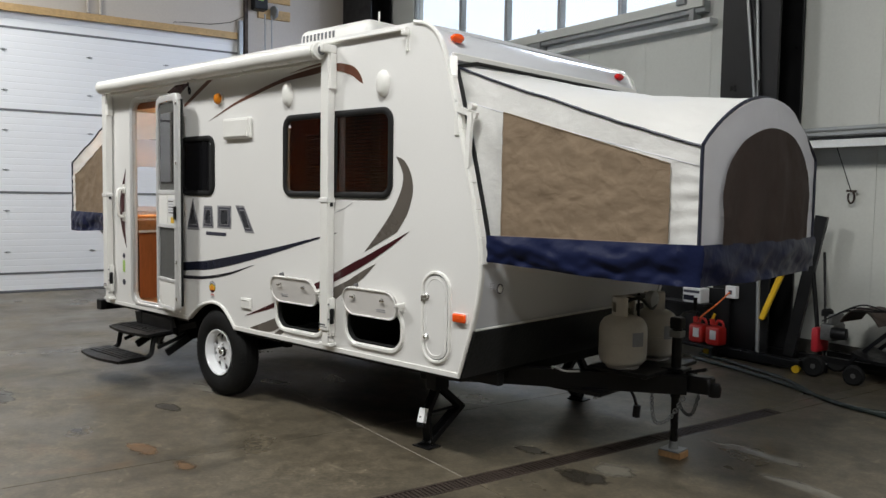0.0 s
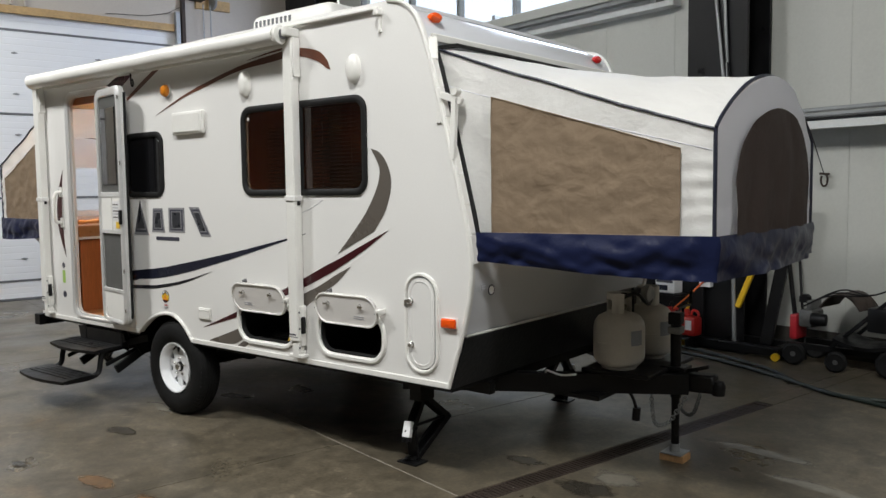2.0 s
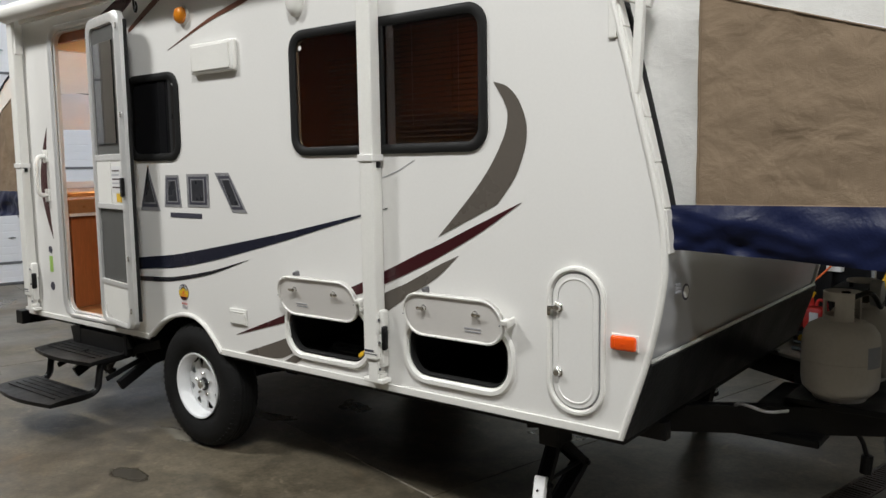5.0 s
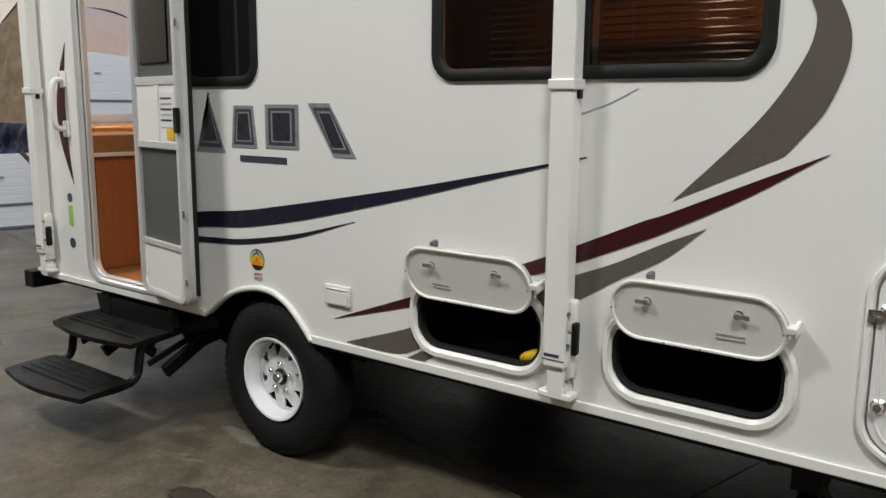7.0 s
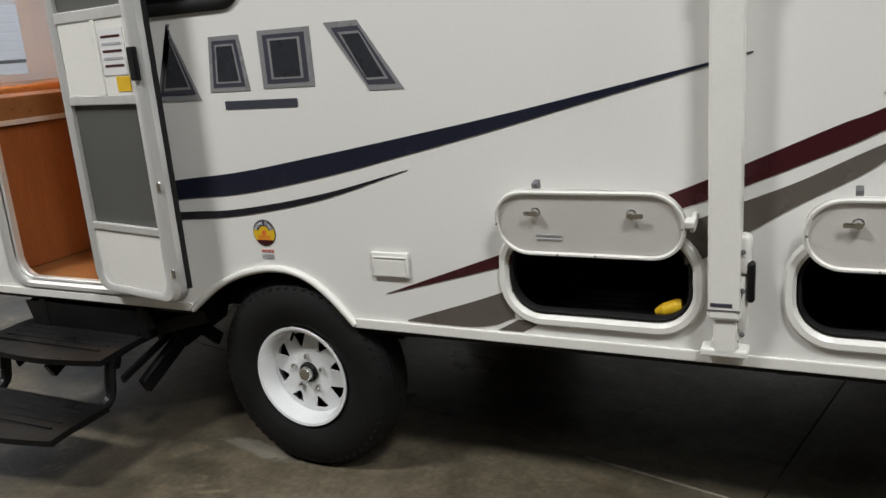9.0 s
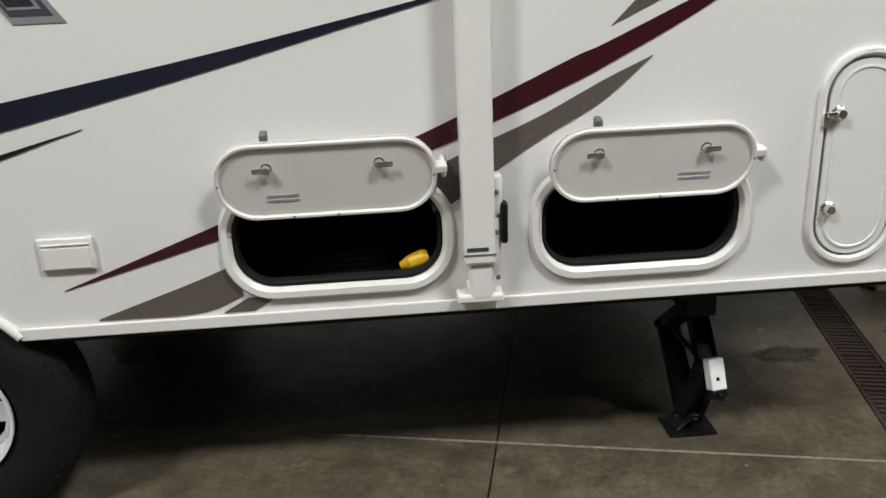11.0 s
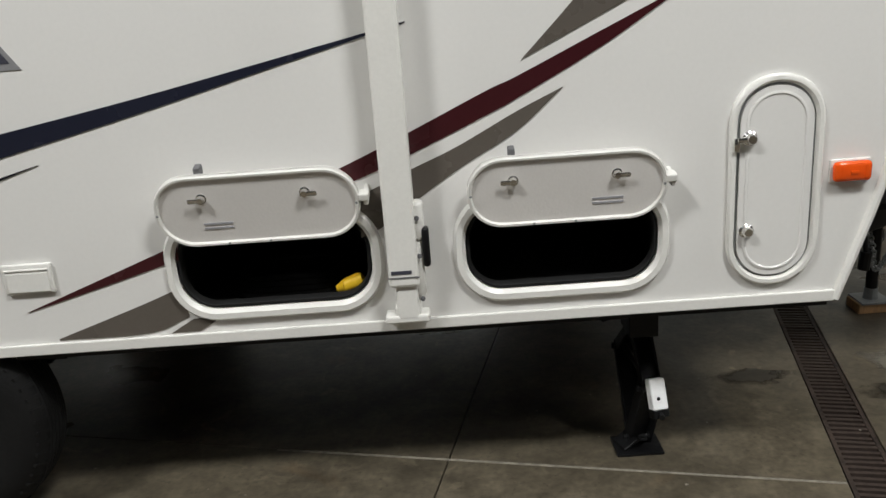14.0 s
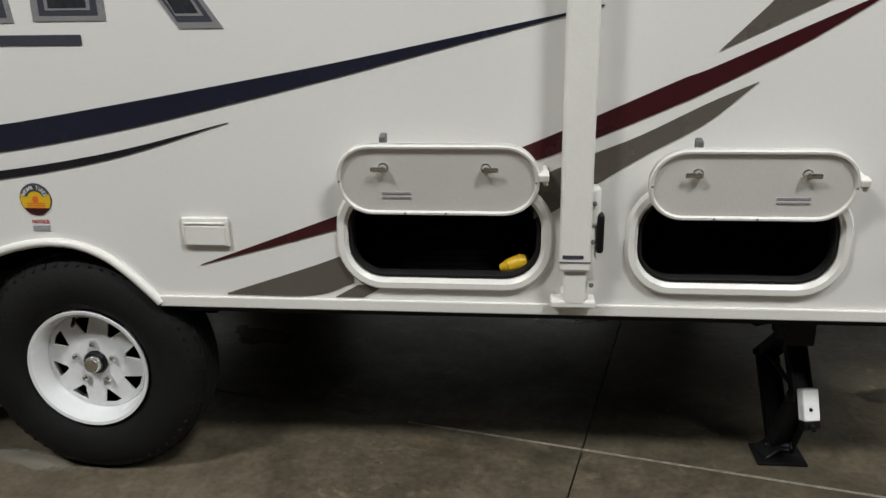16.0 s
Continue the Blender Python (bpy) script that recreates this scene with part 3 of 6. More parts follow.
for k in range(21):
    pu = -9.2 + k * 0.9
    if not -1.7 < pu < -0.8:
        put("wall_rib", hbox(pu - 0.012, pu + 0.012, FAR_V - 0.006, FAR_V - 0.0005, 0.22, 3.3 if pu < -2.2 else 6.5, 0.002), "wallgrey", wall_far)
# dark strip stands in for the shadow along the foot of the wall
put("skirting", hbox(-9.8, 9.8, FAR_V - 0.03, FAR_V - 0.001, 0.0, 0.22, 0.004), "joint", wall_far, "dark strip painting the shade at the wall base")
win = thing("window_1", H(-5.1, FAR_V, Wz0), "long high band of white-framed windows with daylight", "window", kind="structure")
for wu in (Wu0, -6.6, -5.5, -4.4, -3.34, Wu1):
    put("mullion", hbox(wu - 0.03, wu + 0.03, FAR_V + 0.02, FAR_V + 0.12, Wz0, Wz1, 0.004), "steelgrey", win)
for wz in (Wz0 + 0.03, Wz1 - 0.03):
    put("rail", hbox(Wu0, Wu1, FAR_V + 0.02, FAR_V + 0.12, wz - 0.03, wz + 0.03, 0.004), "steelgrey", win)
for a, b in zip((Wu0, -6.6, -5.5, -4.4, -3.34), (-6.6, -5.5, -4.4, -3.34, Wu1)):
    g = put("pane", hbox(a + 0.03, b - 0.03, FAR_V + 0.06, FAR_V + 0.068, Wz0 + 0.06, Wz1 - 0.06), "clear", win)
    g.visible_shadow = False
ledge = thing("door_track", H(-5, FAR_V - 0.1, 3.4), "grey steel track and white ledge under the window band", "track", kind="structure")
put("track", hbox(-8.6, -2.0, FAR_V - 0.12, FAR_V - 0.02, 3.50, 3.62, 0.01), "steelgrey", ledge)
put("ledge", hbox(-9.6, -1.9, FAR_V - 0.16, FAR_V - 0.02, 3.36, 3.42, 0.008), "ledge", ledge)
put("lip", hbox(-8.6, -2.0, FAR_V - 0.16, FAR_V - 0.125, 3.55, 3.66, 0.006), "wallgrey", ledge)
for wu in (-6.9, -4.6, -2.15):
    put("bracket", hbox(wu - 0.03, wu + 0.03, FAR_V - 0.15, FAR_V - 0.01, 3.40, 3.72, 0.006), "steelgrey", ledge)
put("bracket", hbox(-2.32, -2.2, FAR_V - 0.2, FAR_V - 0.02, 3.60, 4.6, 0.01), "steelgrey", ledge)

# black steel columns
def column(u0, u1, v0, name="column"):
    c = thing(name, H((u0 + u1) / 2, v0 + 0.2), "black painted steel I-column against the hall wall", "column", kind="structure")
    put("flange", hbox(u0, u1, v0, v0 + 0.03, 0, 6.5, 0.004), "black", c)
    put("flange", hbox(u0, u1, v0 + 0.38, v0 + 0.41, 0, 6.5, 0.004), "black", c)
    put("web", hbox((u0 + u1) / 2 - 0.015, (u0 + u1) / 2 + 0.015, v0 + 0.03, v0 + 0.38, 0, 6.5), "black", c)
    put("base_plate", hbox(u0 - 0.06, u1 + 0.06, v0 - 0.06, v0 + 0.42, 0, 0.025, 0.004), "black", c)
    return c
column(-1.53, -0.91, FAR_V - 0.44)
column(-9.55, -8.55, FAR_V - 0.44)
brace = thing("conduit", H(-1.4, FAR_V - 0.5, 2), "thin grey conduits tied to the black column", "conduit", kind="structure")
for k, (a, b) in enumerate(((-1.32, -1.10), (-1.26, -1.05), (-1.19, -1.07))):
    put("pipe", tube([H(a, FAR_V - 0.47, 6.0), H(a + 0.03, FAR_V - 0.47, 3.9), H(b, FAR_V - 0.47, 2.3), H(b, FAR_V - 0.47, 1.3)], 0.014), "steelgrey" if k != 1 else "black", brace)

# side ledge with long bars lying on it, beyond the column
shelf = thing("wall_shelf", H(1, FAR_V - 0.2, 2.05), "white steel wall ledge", "shelf")
put("board", hbox(-1.1, 6.0, FAR_V - 0.30, FAR_V - 0.005, 2.03, 2.06, 0.005), "ledge", shelf)
put("lip", hbox(-1.1, 6.0, FAR_V - 0.315, FAR_V - 0.30, 2.01, 2.08, 0.004), "ledge", shelf)
for k in range(7):
    rod = thing("steel_rod", H(1, FAR_V - 0.2, 2.1), "long grey steel bar lying on the wall ledge", "bar", "bars on the ledge")
    v0 = FAR_V - 0.27 + 0.035 * k
    z0 = 2.085 + 0.05 * (k % 3)
    put("bar", beam(H(-1.05 + 0.1 * (k % 4), v0, z0), H(4.2 + 0.3 * k, v0 - 0.01, z0 + 0.02), 0.03 + 0.01 * (k % 2), 0.03), "steelgrey" if k % 3 else "black", rod)
hook = thing("hanging_cord", H(-0.38, FAR_V - 0.03, 1.6), "thin cord with dark rusty hook hanging from the ledge", "cord")
put("cord", tube([H(-0.39, FAR_V - 0.31, 2.02), H(-0.385, FAR_V - 0.2, 1.85), H(-0.38, FAR_V - 0.05, 1.62)], 0.004, 6), "black", hook)
put("hook", tube([H(-0.38 + 0.030 * math.sin(a), FAR_V - 0.05, 1.575 + 0.055 * math.cos(a)) for a in np.linspace(0, 5.4, 14)], 0.009, 8), "grate", hook)
put("handle", beam(H(-0.425, FAR_V - 0.05, 1.633), H(-0.335, FAR_V - 0.05, 1.627), 0.016, 0.02), "grate", hook)

# overhead door: white insulated panels with rows of hinges
wall_door = thing("wall_west", H(DOOR_U, 0), "beige sheet wall round a wide overhead door", "wall", kind="structure")
put("wall_sheet", hbox(DOOR_U - 0.2, DOOR_U, -9.8, FAR_V + 0.2, 4.12, 6.6), "wallbeige", wall_door)
put("wall_sheet", hbox(DOOR_U - 0.2, DOOR_U, 2.42, FAR_V + 0.2, 0, 4.12), "wallbeige", wall_door)
put("wall_sheet", hbox(DOOR_U - 0.2, DOOR_U, -9.8, -3.6, 0, 4.12), "wallbeige", wall_door)
put("lumber_board", hbox(DOOR_U + 0.002, DOOR_U + 0.045, -3.7, 2.36, 4.09, 4.20, 0.004), "lumber", wall_door, "raw pine board above the door")
for pv in (2.9, 3.9):
    put("wall_rib", hbox(DOOR_U + 0.0005, DOOR_U + 0.008, pv - 0.012, pv + 0.012, 4.2, 6.5), "wallbeige", wall_door)
od = thing("door_1", H(DOOR_U, -0.6), "closed white sectional overhead door with horizontal seams", "overhead door", kind="structure")
seams = (0.0, 0.28, 1.48, 2.685, 3.875, 4.12)
for z0, z1 in zip(seams, seams[1:]):
    n = max(1, round((z1 - z0) / 0.1))
    bm = bmesh.new()
    prof = []
    for k in range(n):                     # shallow ribs pressed into the sheet
        a, b = z0 + 0.012 + (z1 - z0 - 0.024) * k / n, z0 + 0.012 + (z1 - z0 - 0.024) * (k + 1) / n
        prof += [(-0.002, a), (0.0, a + 0.010), (0.0, b - 0.010), (-0.002, b)]
    for (d0, za), (d1, zb) in zip(prof, prof[1:]):
        bm.faces.new([bm.verts.new(H(DOOR_U - 0.06 + d, v, z)) for d, v, z in ((d0, -3.6, za), (d0, 2.42, za), (d1, 2.42, zb), (d1, -3.6, zb))])
    bmesh.ops.remove_doubles(bm, verts=bm.verts, dist=1e-5)
    panel = put("panel", join(bm, hbox(DOOR_U - 0.12, DOOR_U - 0.066, -3.6, 2.42, z0 + 0.004, z1 - 0.004)), "doorpanel", od)
for z in seams[1:-1]:
    put("seam", hbox(DOOR_U - 0.075, DOOR_U - 0.052, -3.6, 2.42, z - 0.016, z + 0.016, 0.003), "doorseal", od)
put("bottom_seal", hbox(DOOR_U - 0.09, DOOR_U - 0.045, -3.6, 2.42, 0.0, 0.03, 0.005), "doorseal", od)
hinge_mesh = None
for z in (0.6, 1.21, 1.81, 2.39, 2.97, 3.55):
    for hv in (-3.4, -2.28, -1.11, 0.05, 1.2, 2.3):
        if hinge_mesh is None:
            ob = put("hinge", join(box(-0.05, 0.006, -0.042, 0.042, -0.008, 0.008, 0.003), box(0.0, 0.018, -0.016, 0.016, -0.014, 0.014, 0.004)), "steelgrey", od)
            hinge_mesh = ob.data
        else:
            ob = new("hinge", hinge_mesh)
            ob.parent = od
        ob.matrix_parent_inverse = od.matrix_basis.inverted()
        ob.matrix_basis = HALL @ Matrix.Translation((DOOR_U - 0.056, hv, z))
for jv in (2.40,):
    put("side_track", hbox(DOOR_U + 0.0, DOOR_U + 0.09, jv - 0.03, jv + 0.04, 0, 4.4, 0.006), "steelgrey", od)

opener = thing("door_opener", H(DOOR_U + 0.2, 2.7, 4.6), "dark chain-hoist door opener with green lamp on the wall", "door opener")
put("post", hbox(DOOR_U + 0.002, DOOR_U + 0.08, 2.47, 2.53, 3.3, 6.2, 0.006), "grate", opener)
put("motor_box", hbox(DOOR_U + 0.052, DOOR_U + 0.24, 2.58, 2.82, 4.60, 4.98, 0.02), "black", opener)
put("lamp", hbox(DOOR_U + 0.235, DOOR_U + 0.252, 2.64, 2.74, 4.74, 4.80, 0.008), "green", opener)
put("chain_wheel", lathe([(0.0, 0), (0.11, 0), (0.12, 0.02), (0.11, 0.04), (0.0, 0.04)], H(DOOR_U + 0.12, 2.95, 4.6), "Y", 20), "steelgrey", opener)
for k in (0, 1):
    put("chain", tube([H(DOOR_U + 0.14, 2.80 + 0.12 * k, 4.55), H(DOOR_U + 0.14, 2.81 + 0.12 * k, 3.2), H(DOOR_U + 0.14, 2.8 + 0.12 * k, 1.2)], 0.012, 6), "steelgrey", opener)
wood_block = thing("wood_block", H(DOOR_U + 0.05, 3.1, 4.7), "raw wooden mounting board fixed to the wall", "board")
put("board", hbox(DOOR_U + 0.002, DOOR_U + 0.05, 2.72, 3.30, 4.50, 4.66, 0.005), "lumber", wood_block)
put("board", hbox(DOOR_U + 0.002, DOOR_U + 0.05, 2.72, 3.30, 4.78, 4.94, 0.005), "lumber", wood_block)
pipe = thing("wall_pipe", H(DOOR_U + 0.05, 0.1, 5), "beige conduit running up the wall", "conduit", kind="structure")
for pv in (0.02, 0.2):
    put("pipe", tube([H(DOOR_U + 0.03, pv, 4.21), H(DOOR_U + 0.03, pv, 6.5)], 0.022, 8), "wallbeige", pipe)
cable = thing("wall_cable", H(DOOR_U + 0.03, 1.5, 4.3), "thin dark cable sagging along the wall", "cable", kind="structure")
put("run", tube([H(DOOR_U + 0.03, v, z) for v, z in ((2.5, 4.50), (2.25, 4.36), (1.9, 4.28), (1.5, 4.26), (1.3, 4.24))], 0.005, 6), "black", cable)

tagged(put("backdrop", hbox(-20, 6, 9.0, 9.1, 1.0, 14.0), "skyglow"), "bright overcast sky beyond the windows", "sky", kind="structure")

# unseen walls and ceiling behind the camera, kept dark to limit bounced light
ws = thing("wall_south", H(0, -9.8), "unseen closing wall, darkened to cut bounced light", "wall", kind="structure")
put("wall_sheet", hbox(-10, 10, -10, -9.8, 0, 6.6), "darkwall", ws)
we = thing("wall_east", H(9.8, 0), "unseen closing wall, darkened to cut bounced light", "wall", kind="structure")
put("wall_sheet", hbox(9.8, 10, -10, 5, 0, 6.6), "darkwall", we)
tagged(put("ceiling", hbox(-10, 10, -10, 5, 6.6, 6.8), "ceiling"), "unseen closing ceiling, darkened to cut bounced light", "ceiling", kind="structure")

# ---- the trailer ----
W = 2.11
trailer = thing("travel_trailer", (-2.2, W / 2, 0), "white hybrid travel trailer with swoosh stripes and pulled-out tent beds", "trailer")
BOT = 0.557
FRONT = [(0.0, BOT), (0.045, 0.69), (0.09, 0.83), (0.125, 0.97), (0.143, 1.08), (0.148, 1.16), (0.132, 1.33), (0.042, 1.70), (-0.055, 2.06), (-0.118, 2.28), (-0.158, 2.39), (-0.200, 2.455), (-0.275, 2.508), (-0.37, 2.53)]
REAR = [(-4.14, 2.52), (-4.185, 2.50), (-4.2, 2.46), (-4.2, BOT)]
ARCH = [(-2.82, BOT), (-2.77, 0.595), (-2.70, 0.644), (-2.62, 0.684), (-2.54, 0.709), (-2.46, 0.721), (-2.38, 0.715), (-2.31, 0.688), (-2.25, 0.644), (-2.205, 0.600), (-2.165, BOT)]
front_s = [tuple(q) for q in smooth_line(FRONT, 4)]
arch_s = [tuple(q) for q in smooth_line(ARCH, 4)]
outer = front_s + REAR + arch_s
DOOR = rounded(-3.70, -3.06, 0.615, 2.30, 0.09)
WIN = rounded(-1.565, -0.553, 1.553, 2.047, 0.07)
WIN2 = rounded(-2.89, -2.457, 1.548, 1.952, 0.07)
BAY1 = rounded(-1.648, -1.160, 0.645, 0.868, 0.090)
BAY2 = rounded(-0.925, -0.447, 0.645, 0.868, 0.090)
side = put("side_wall", slab(outer, [DOOR, WIN, WIN2, BAY1, BAY2], 0.0, 0.035), "gel", trailer, "glossy white fibreglass side wall")
put("side_wall", slab(front_s + REAR + [(-4.2, BOT)][:0] + arch_s, [], W - 0.035, W), "gel", trailer, "glossy white fibreglass side wall")


def xf(z):
    for (xa, za), (xb, zb) in zip(front_s, front_s[1:]):
        if za <= z <= zb:
            return xa + (xb - xa) * (z - za) / max(1e-6, zb - za)
    return front_s[-1][0]


def front_band(z0, z1, off, y0=0.02, y1=W - 0.02, n=24, bulge=0.0):
    zs = np.linspace(z0, z1, n)
    return sheet(lambda a, b: Vector((xf(zs[round(a * (n - 1))]) + off + bulge * math.sin(math.pi * b), y0 + (y1 - y0) * b, zs[round(a * (n - 1))])), n - 1, 10, 0.02)


cap = put("front_cap", front_band(0.823, 2.529, -0.012), "cap", trailer, "smooth white front cap", True)
put("stone_guard", front_band(BOT, 0.825, -0.004), "diamond", trailer, "dark tread-plate stone guard", True)
put("guard_trim", tube([(xf(0.825) + 0.004, 0.03 + 2.05 * k / 10, 0.825) for k in range(11)], 0.008, 6), "trim", trailer)
# rows of raised lozenges on the stone guard
loz = bmesh.new()
for i in range(12):
    for j in range(74):
        z = 0.575 + i * 0.02
        y = 0.04 + j * 0.0275 + (0.013 if i % 2 else 0)
        x = xf(z) + 0.004
        s = 1 if (i + j) % 2 else -1
        q = [Vector((x, y - 0.009, z - 0.004 * s)), Vector((x + 0.003, y, z + 0.003)), Vector((x, y + 0.009, z + 0.004 * s)), Vector((x + 0.003, y, z - 0.003))]
        loz.faces.new([loz.verts.new(p) for p in q])
tagged(put("tread_pattern", loz, "diamond", trailer), kind="stuff")
put("roof", sheet(lambda a, b: Vector((-4.17 + 3.82 * a, 0.004 + (W - 0.008) * b, 2.515 + 0.014 * math.sin(math.pi * b) ** 0.5 + 0.012 * a)), 8, 12, 0.02), "cap", trailer, "white rubber roof", True)
put("underbody", box(-4.18, -2.86, 0.03, W - 0.03, BOT - 0.03, BOT + 0.03), "black", trailer)
put("underbody", box(-2.12, 0.0, 0.03, W - 0.03, BOT - 0.03, BOT + 0.03), "black", trailer)
put("underbody", box(-2.86, -2.12, 0.36, W - 0.36, BOT - 0.03, BOT + 0.03), "black", trailer)
put("wheel_well", join(box(-2.86, -2.12, 0.035, 0.36, 0.78, 0.80), box(-2.88, -2.86, 0.035, 0.36, BOT, 0.80), box(-2.12, -2.10, 0.035, 0.36, BOT, 0.80), box(-2.88, -2.1, 0.36, 0.38, BOT - 0.03, 0.80)), "black", trailer)
# edge trims
put("edge_trim", tube([(x + 0.002, -0.002, z) for x, z in front_s], 0.012, 8), "trim", trailer, smooth=True)
put("edge_trim", join(box(-4.2, -2.82, -0.01, 0.0, BOT - 0.004, BOT + 0.026, 0.003), box(-2.165, 0.0, -0.01, 0.0, BOT - 0.004, BOT + 0.026, 0.003)), "trim", trailer)
put("arch_trim", tube([(a[0], -0.004, a[1] + 0.004) for a in arch_s], 0.012, 10), "trim", trailer, "", True)
put("edge_trim", box(-4.212, -4.19, -0.012, 0.03, BOT, 2.47, 0.005), "trim", trailer)
gut = put("gutter", join(box(-4.1, -0.41, -0.028, 0.002, 2.488, 2.505, 0.004), box(-0.43, -0.40, -0.05, 0.0, 2.455, 2.49, 0.008), box(-0.425, -0.408, -0.02, -0.001, 2.37, 2.46, 0.005)), "trim", trailer)

# rear wall with the opening to the rear tent bed
rear = join(box(-4.2, -4.165, 0.035, W - 0.035, BOT, 1.30), box(-4.2, -4.165, 0.035, W - 0.035, 2.27, 2.51), box(-4.2, -4.165, 0.035, 0.10, 1.30, 2.27), box(-4.2, -4.165, W - 0.10, W - 0.035, 1.30, 2.27))
put("rear_wall", rear, "gel", trailer)
put("bumper", box(-4.36, -4.27, -0.03, W + 0.03, 0.475, 0.565, 0.006), "black", trailer, "black square steel bumper")
for by in (0.4, W - 0.4):
    put("bumper_bracket", box(-4.28, -4.0, by - 0.03, by + 0.03, 0.48, 0.55, 0.004), "black", trailer)

# windows of the side wall
def window(x0, x1, z0, z1, bars, pane="smoke"):
    fr = put("window", ring(rounded(x0, x1, z0, z1, 0.085), rounded(x0 + 0.038, x1 - 0.038, z0 + 0.038, z1 - 0.038, 0.055), -0.014, 0.004, -0.006), "rubber", trailer, "black-framed window with dark tinted glass", True)
    put("pane", slab(rounded(x0 + 0.03, x1 - 0.03, z0 + 0.03, z1 - 0.03, 0.06), (), 0.004, 0.010), pane, fr, "dark tinted glass")
    for b in bars:
        put("divider", box(b - 0.012, b + 0.012, -0.008, 0.004, z0 + 0.036, z1 - 0.036, 0.003), "rubber", fr)
    return fr


w1 = window(-1.588, -0.53, 1.530, 2.070, (-1.045,))
def slat(x0, x1, z):
    """A crowned aluminium slat."""
    bm = sheet(lambda a, b: Vector((x0 + (x1 - x0) * a, 0.056 + 0.0125 * (2 * b - 1), z + 0.0035 * (1 - (2 * b - 1) ** 2) + 0.004 * (2 * b - 1))), 1, 6, 0.0006)
    put("blind_slat", bm, "blind", w1, "", True)


for k in range(22):
    slat(-1.02, -0.60, 1.575 + k * 0.021)
    if k < 18:
        slat(-1.40, -1.09, 1.575 + k * 0.021)
put("blind_rail", box(-1.03, -0.59, 0.042, 0.070, 2.03, 2.055, 0.003), "blind", w1)
for q in (-0.93, -0.70):
    put("blind_cord", tube([(q, 0.055, 2.03), (q, 0.055, 1.56)], 0.0015, 5), "label", w1)
put("corner_mark", slab(rounded(-1.535, -1.517, 1.985, 2.005, 0.008), (), 0.0025, 0.0035), "label", w1)
w2 = window(-2.91, -2.434, 1.525, 1.975, (), "glass")
put("corner_mark", slab(rounded(-2.50, -2.485, 1.905, 1.922, 0.007), (), 0.0025, 0.0035), "label", w2)

# interior seen through the door and windows
put("cabin_floor", box(-4.16, -2.90, 0.04, W - 0.04, 0.59, 0.612), "maple", trailer)
put("cabin_floor", box(-2.90, 0.0, 0.62, W - 0.40, 0.59, 0.612), "maple", trailer)
put("cabin_ceiling", box(-4.16, -0.4, 0.04, W - 0.04, 2.40, 2.43), "interior", trailer)
put("cabin_back", box(-4.16, -0.26, W - 0.06, W - 0.036, 0.6, 2.40), "interior", trailer)
put("galley_cabinet", box(-4.155, -3.80, 0.10, 1.7, 0.614, 1.19, 0.004), "cabinet", trailer, "cherry-brown wooden cabinet")
put("bunk_board", box(-4.155, -3.78, 0.08, 1.95, 1.192, 1.30, 0.006), "maple", trailer, "warm wooden bunk edge board")
put("bunk_edge", box(-3.782, -3.772, 0.08, 1.95, 1.192, 1.212, 0.002), "alu", trailer)
put("partition", box(-3.0, -2.96, 0.75, W - 0.06, 0.614, 2.4, 0.004), "cabinet", trailer)
put("wall_cabinet", box(-2.3, -0.5, 1.55, W - 0.06, 1.75, 2.39, 0.006), "cabinet", trailer)
for k in range(4):
    put("cabinet_door", box(-2.28 + 0.45 * k, -1.87 + 0.45 * k, 1.53, 1.549, 1.78, 2.36, 0.006), "cabinet", trailer)
put("valance", box(-3.75, -3.02, 0.04, 0.06, 2.24, 2.40), "cabinet", trailer)

# entry door frame, door leaf standing open, grab handle
dfr = put("door_frame", ring(rounded(-3.745, -3.03, 0.585, 2.335, 0.10), DOOR, -0.014, 0.03, -0.004), "alu", trailer, "aluminium entry door frame", True)
put("door_seal", ring(rounded(-3.702, -3.058, 0.613, 2.302, 0.09), rounded(-3.688, -3.072, 0.627, 2.288, 0.078), 0.004, 0.03, 0.008), "alu", dfr)
LEAF = Matrix.Translation((-3.19, -0.045, 0)) @ Matrix.Rotation(radians(-10), 4, "Z")


def leafbox(x0, x1, y0, y1, z0, z1, bv=0.003):
    return box(x0, x1, y0, y1, z0, z1, bv, LEAF)


LW, Lz0, Lz1 = 0.475, 0.625, 2.30
leaf_bm = ring(rounded(0, LW, Lz0, Lz1, 0.075), rounded(0.042, LW - 0.065, Lz0 + 0.03, Lz1 - 0.055, 0.05), -0.022, 0.022, -0.016)
leaf_bm.transform(LEAF)
leaf = put("entry_door", leaf_bm, "alu", trailer, "open aluminium-framed screen entry door", True)
for za, zb in ((1.53, 1.565), (1.27, 1.30), (0.85, 0.875)):
    put("rail", leafbox(0.04, LW - 0.06, -0.018, 0.018, za, zb), "alu", leaf)
put("kick_panel", leafbox(0.04, LW - 0.062, -0.012, 0.012, Lz0 + 0.03, 0.85), "trim", leaf)
put("lower_screen", leafbox(0.045, LW - 0.062, -0.004, 0.004, 0.875, 1.27, 0), "screen", leaf)
put("upper_screen", leafbox(0.045, LW - 0.062, -0.004, 0.004, 1.565, Lz1 - 0.06, 0), "screen", leaf)
put("door_window", leafbox(0.085, LW - 0.115, -0.012, -0.005, 1.62, 2.16, 0.003), "smoke", leaf, "dark window pane")
put("slide_panel", leafbox(0.045, LW - 0.062, -0.014, -0.002, 1.30, 1.53, 0.002), "trim", leaf)
put("slide_divider", leafbox(0.24, 0.265, -0.02, -0.012, 1.30, 1.53, 0.002), "trim", leaf)
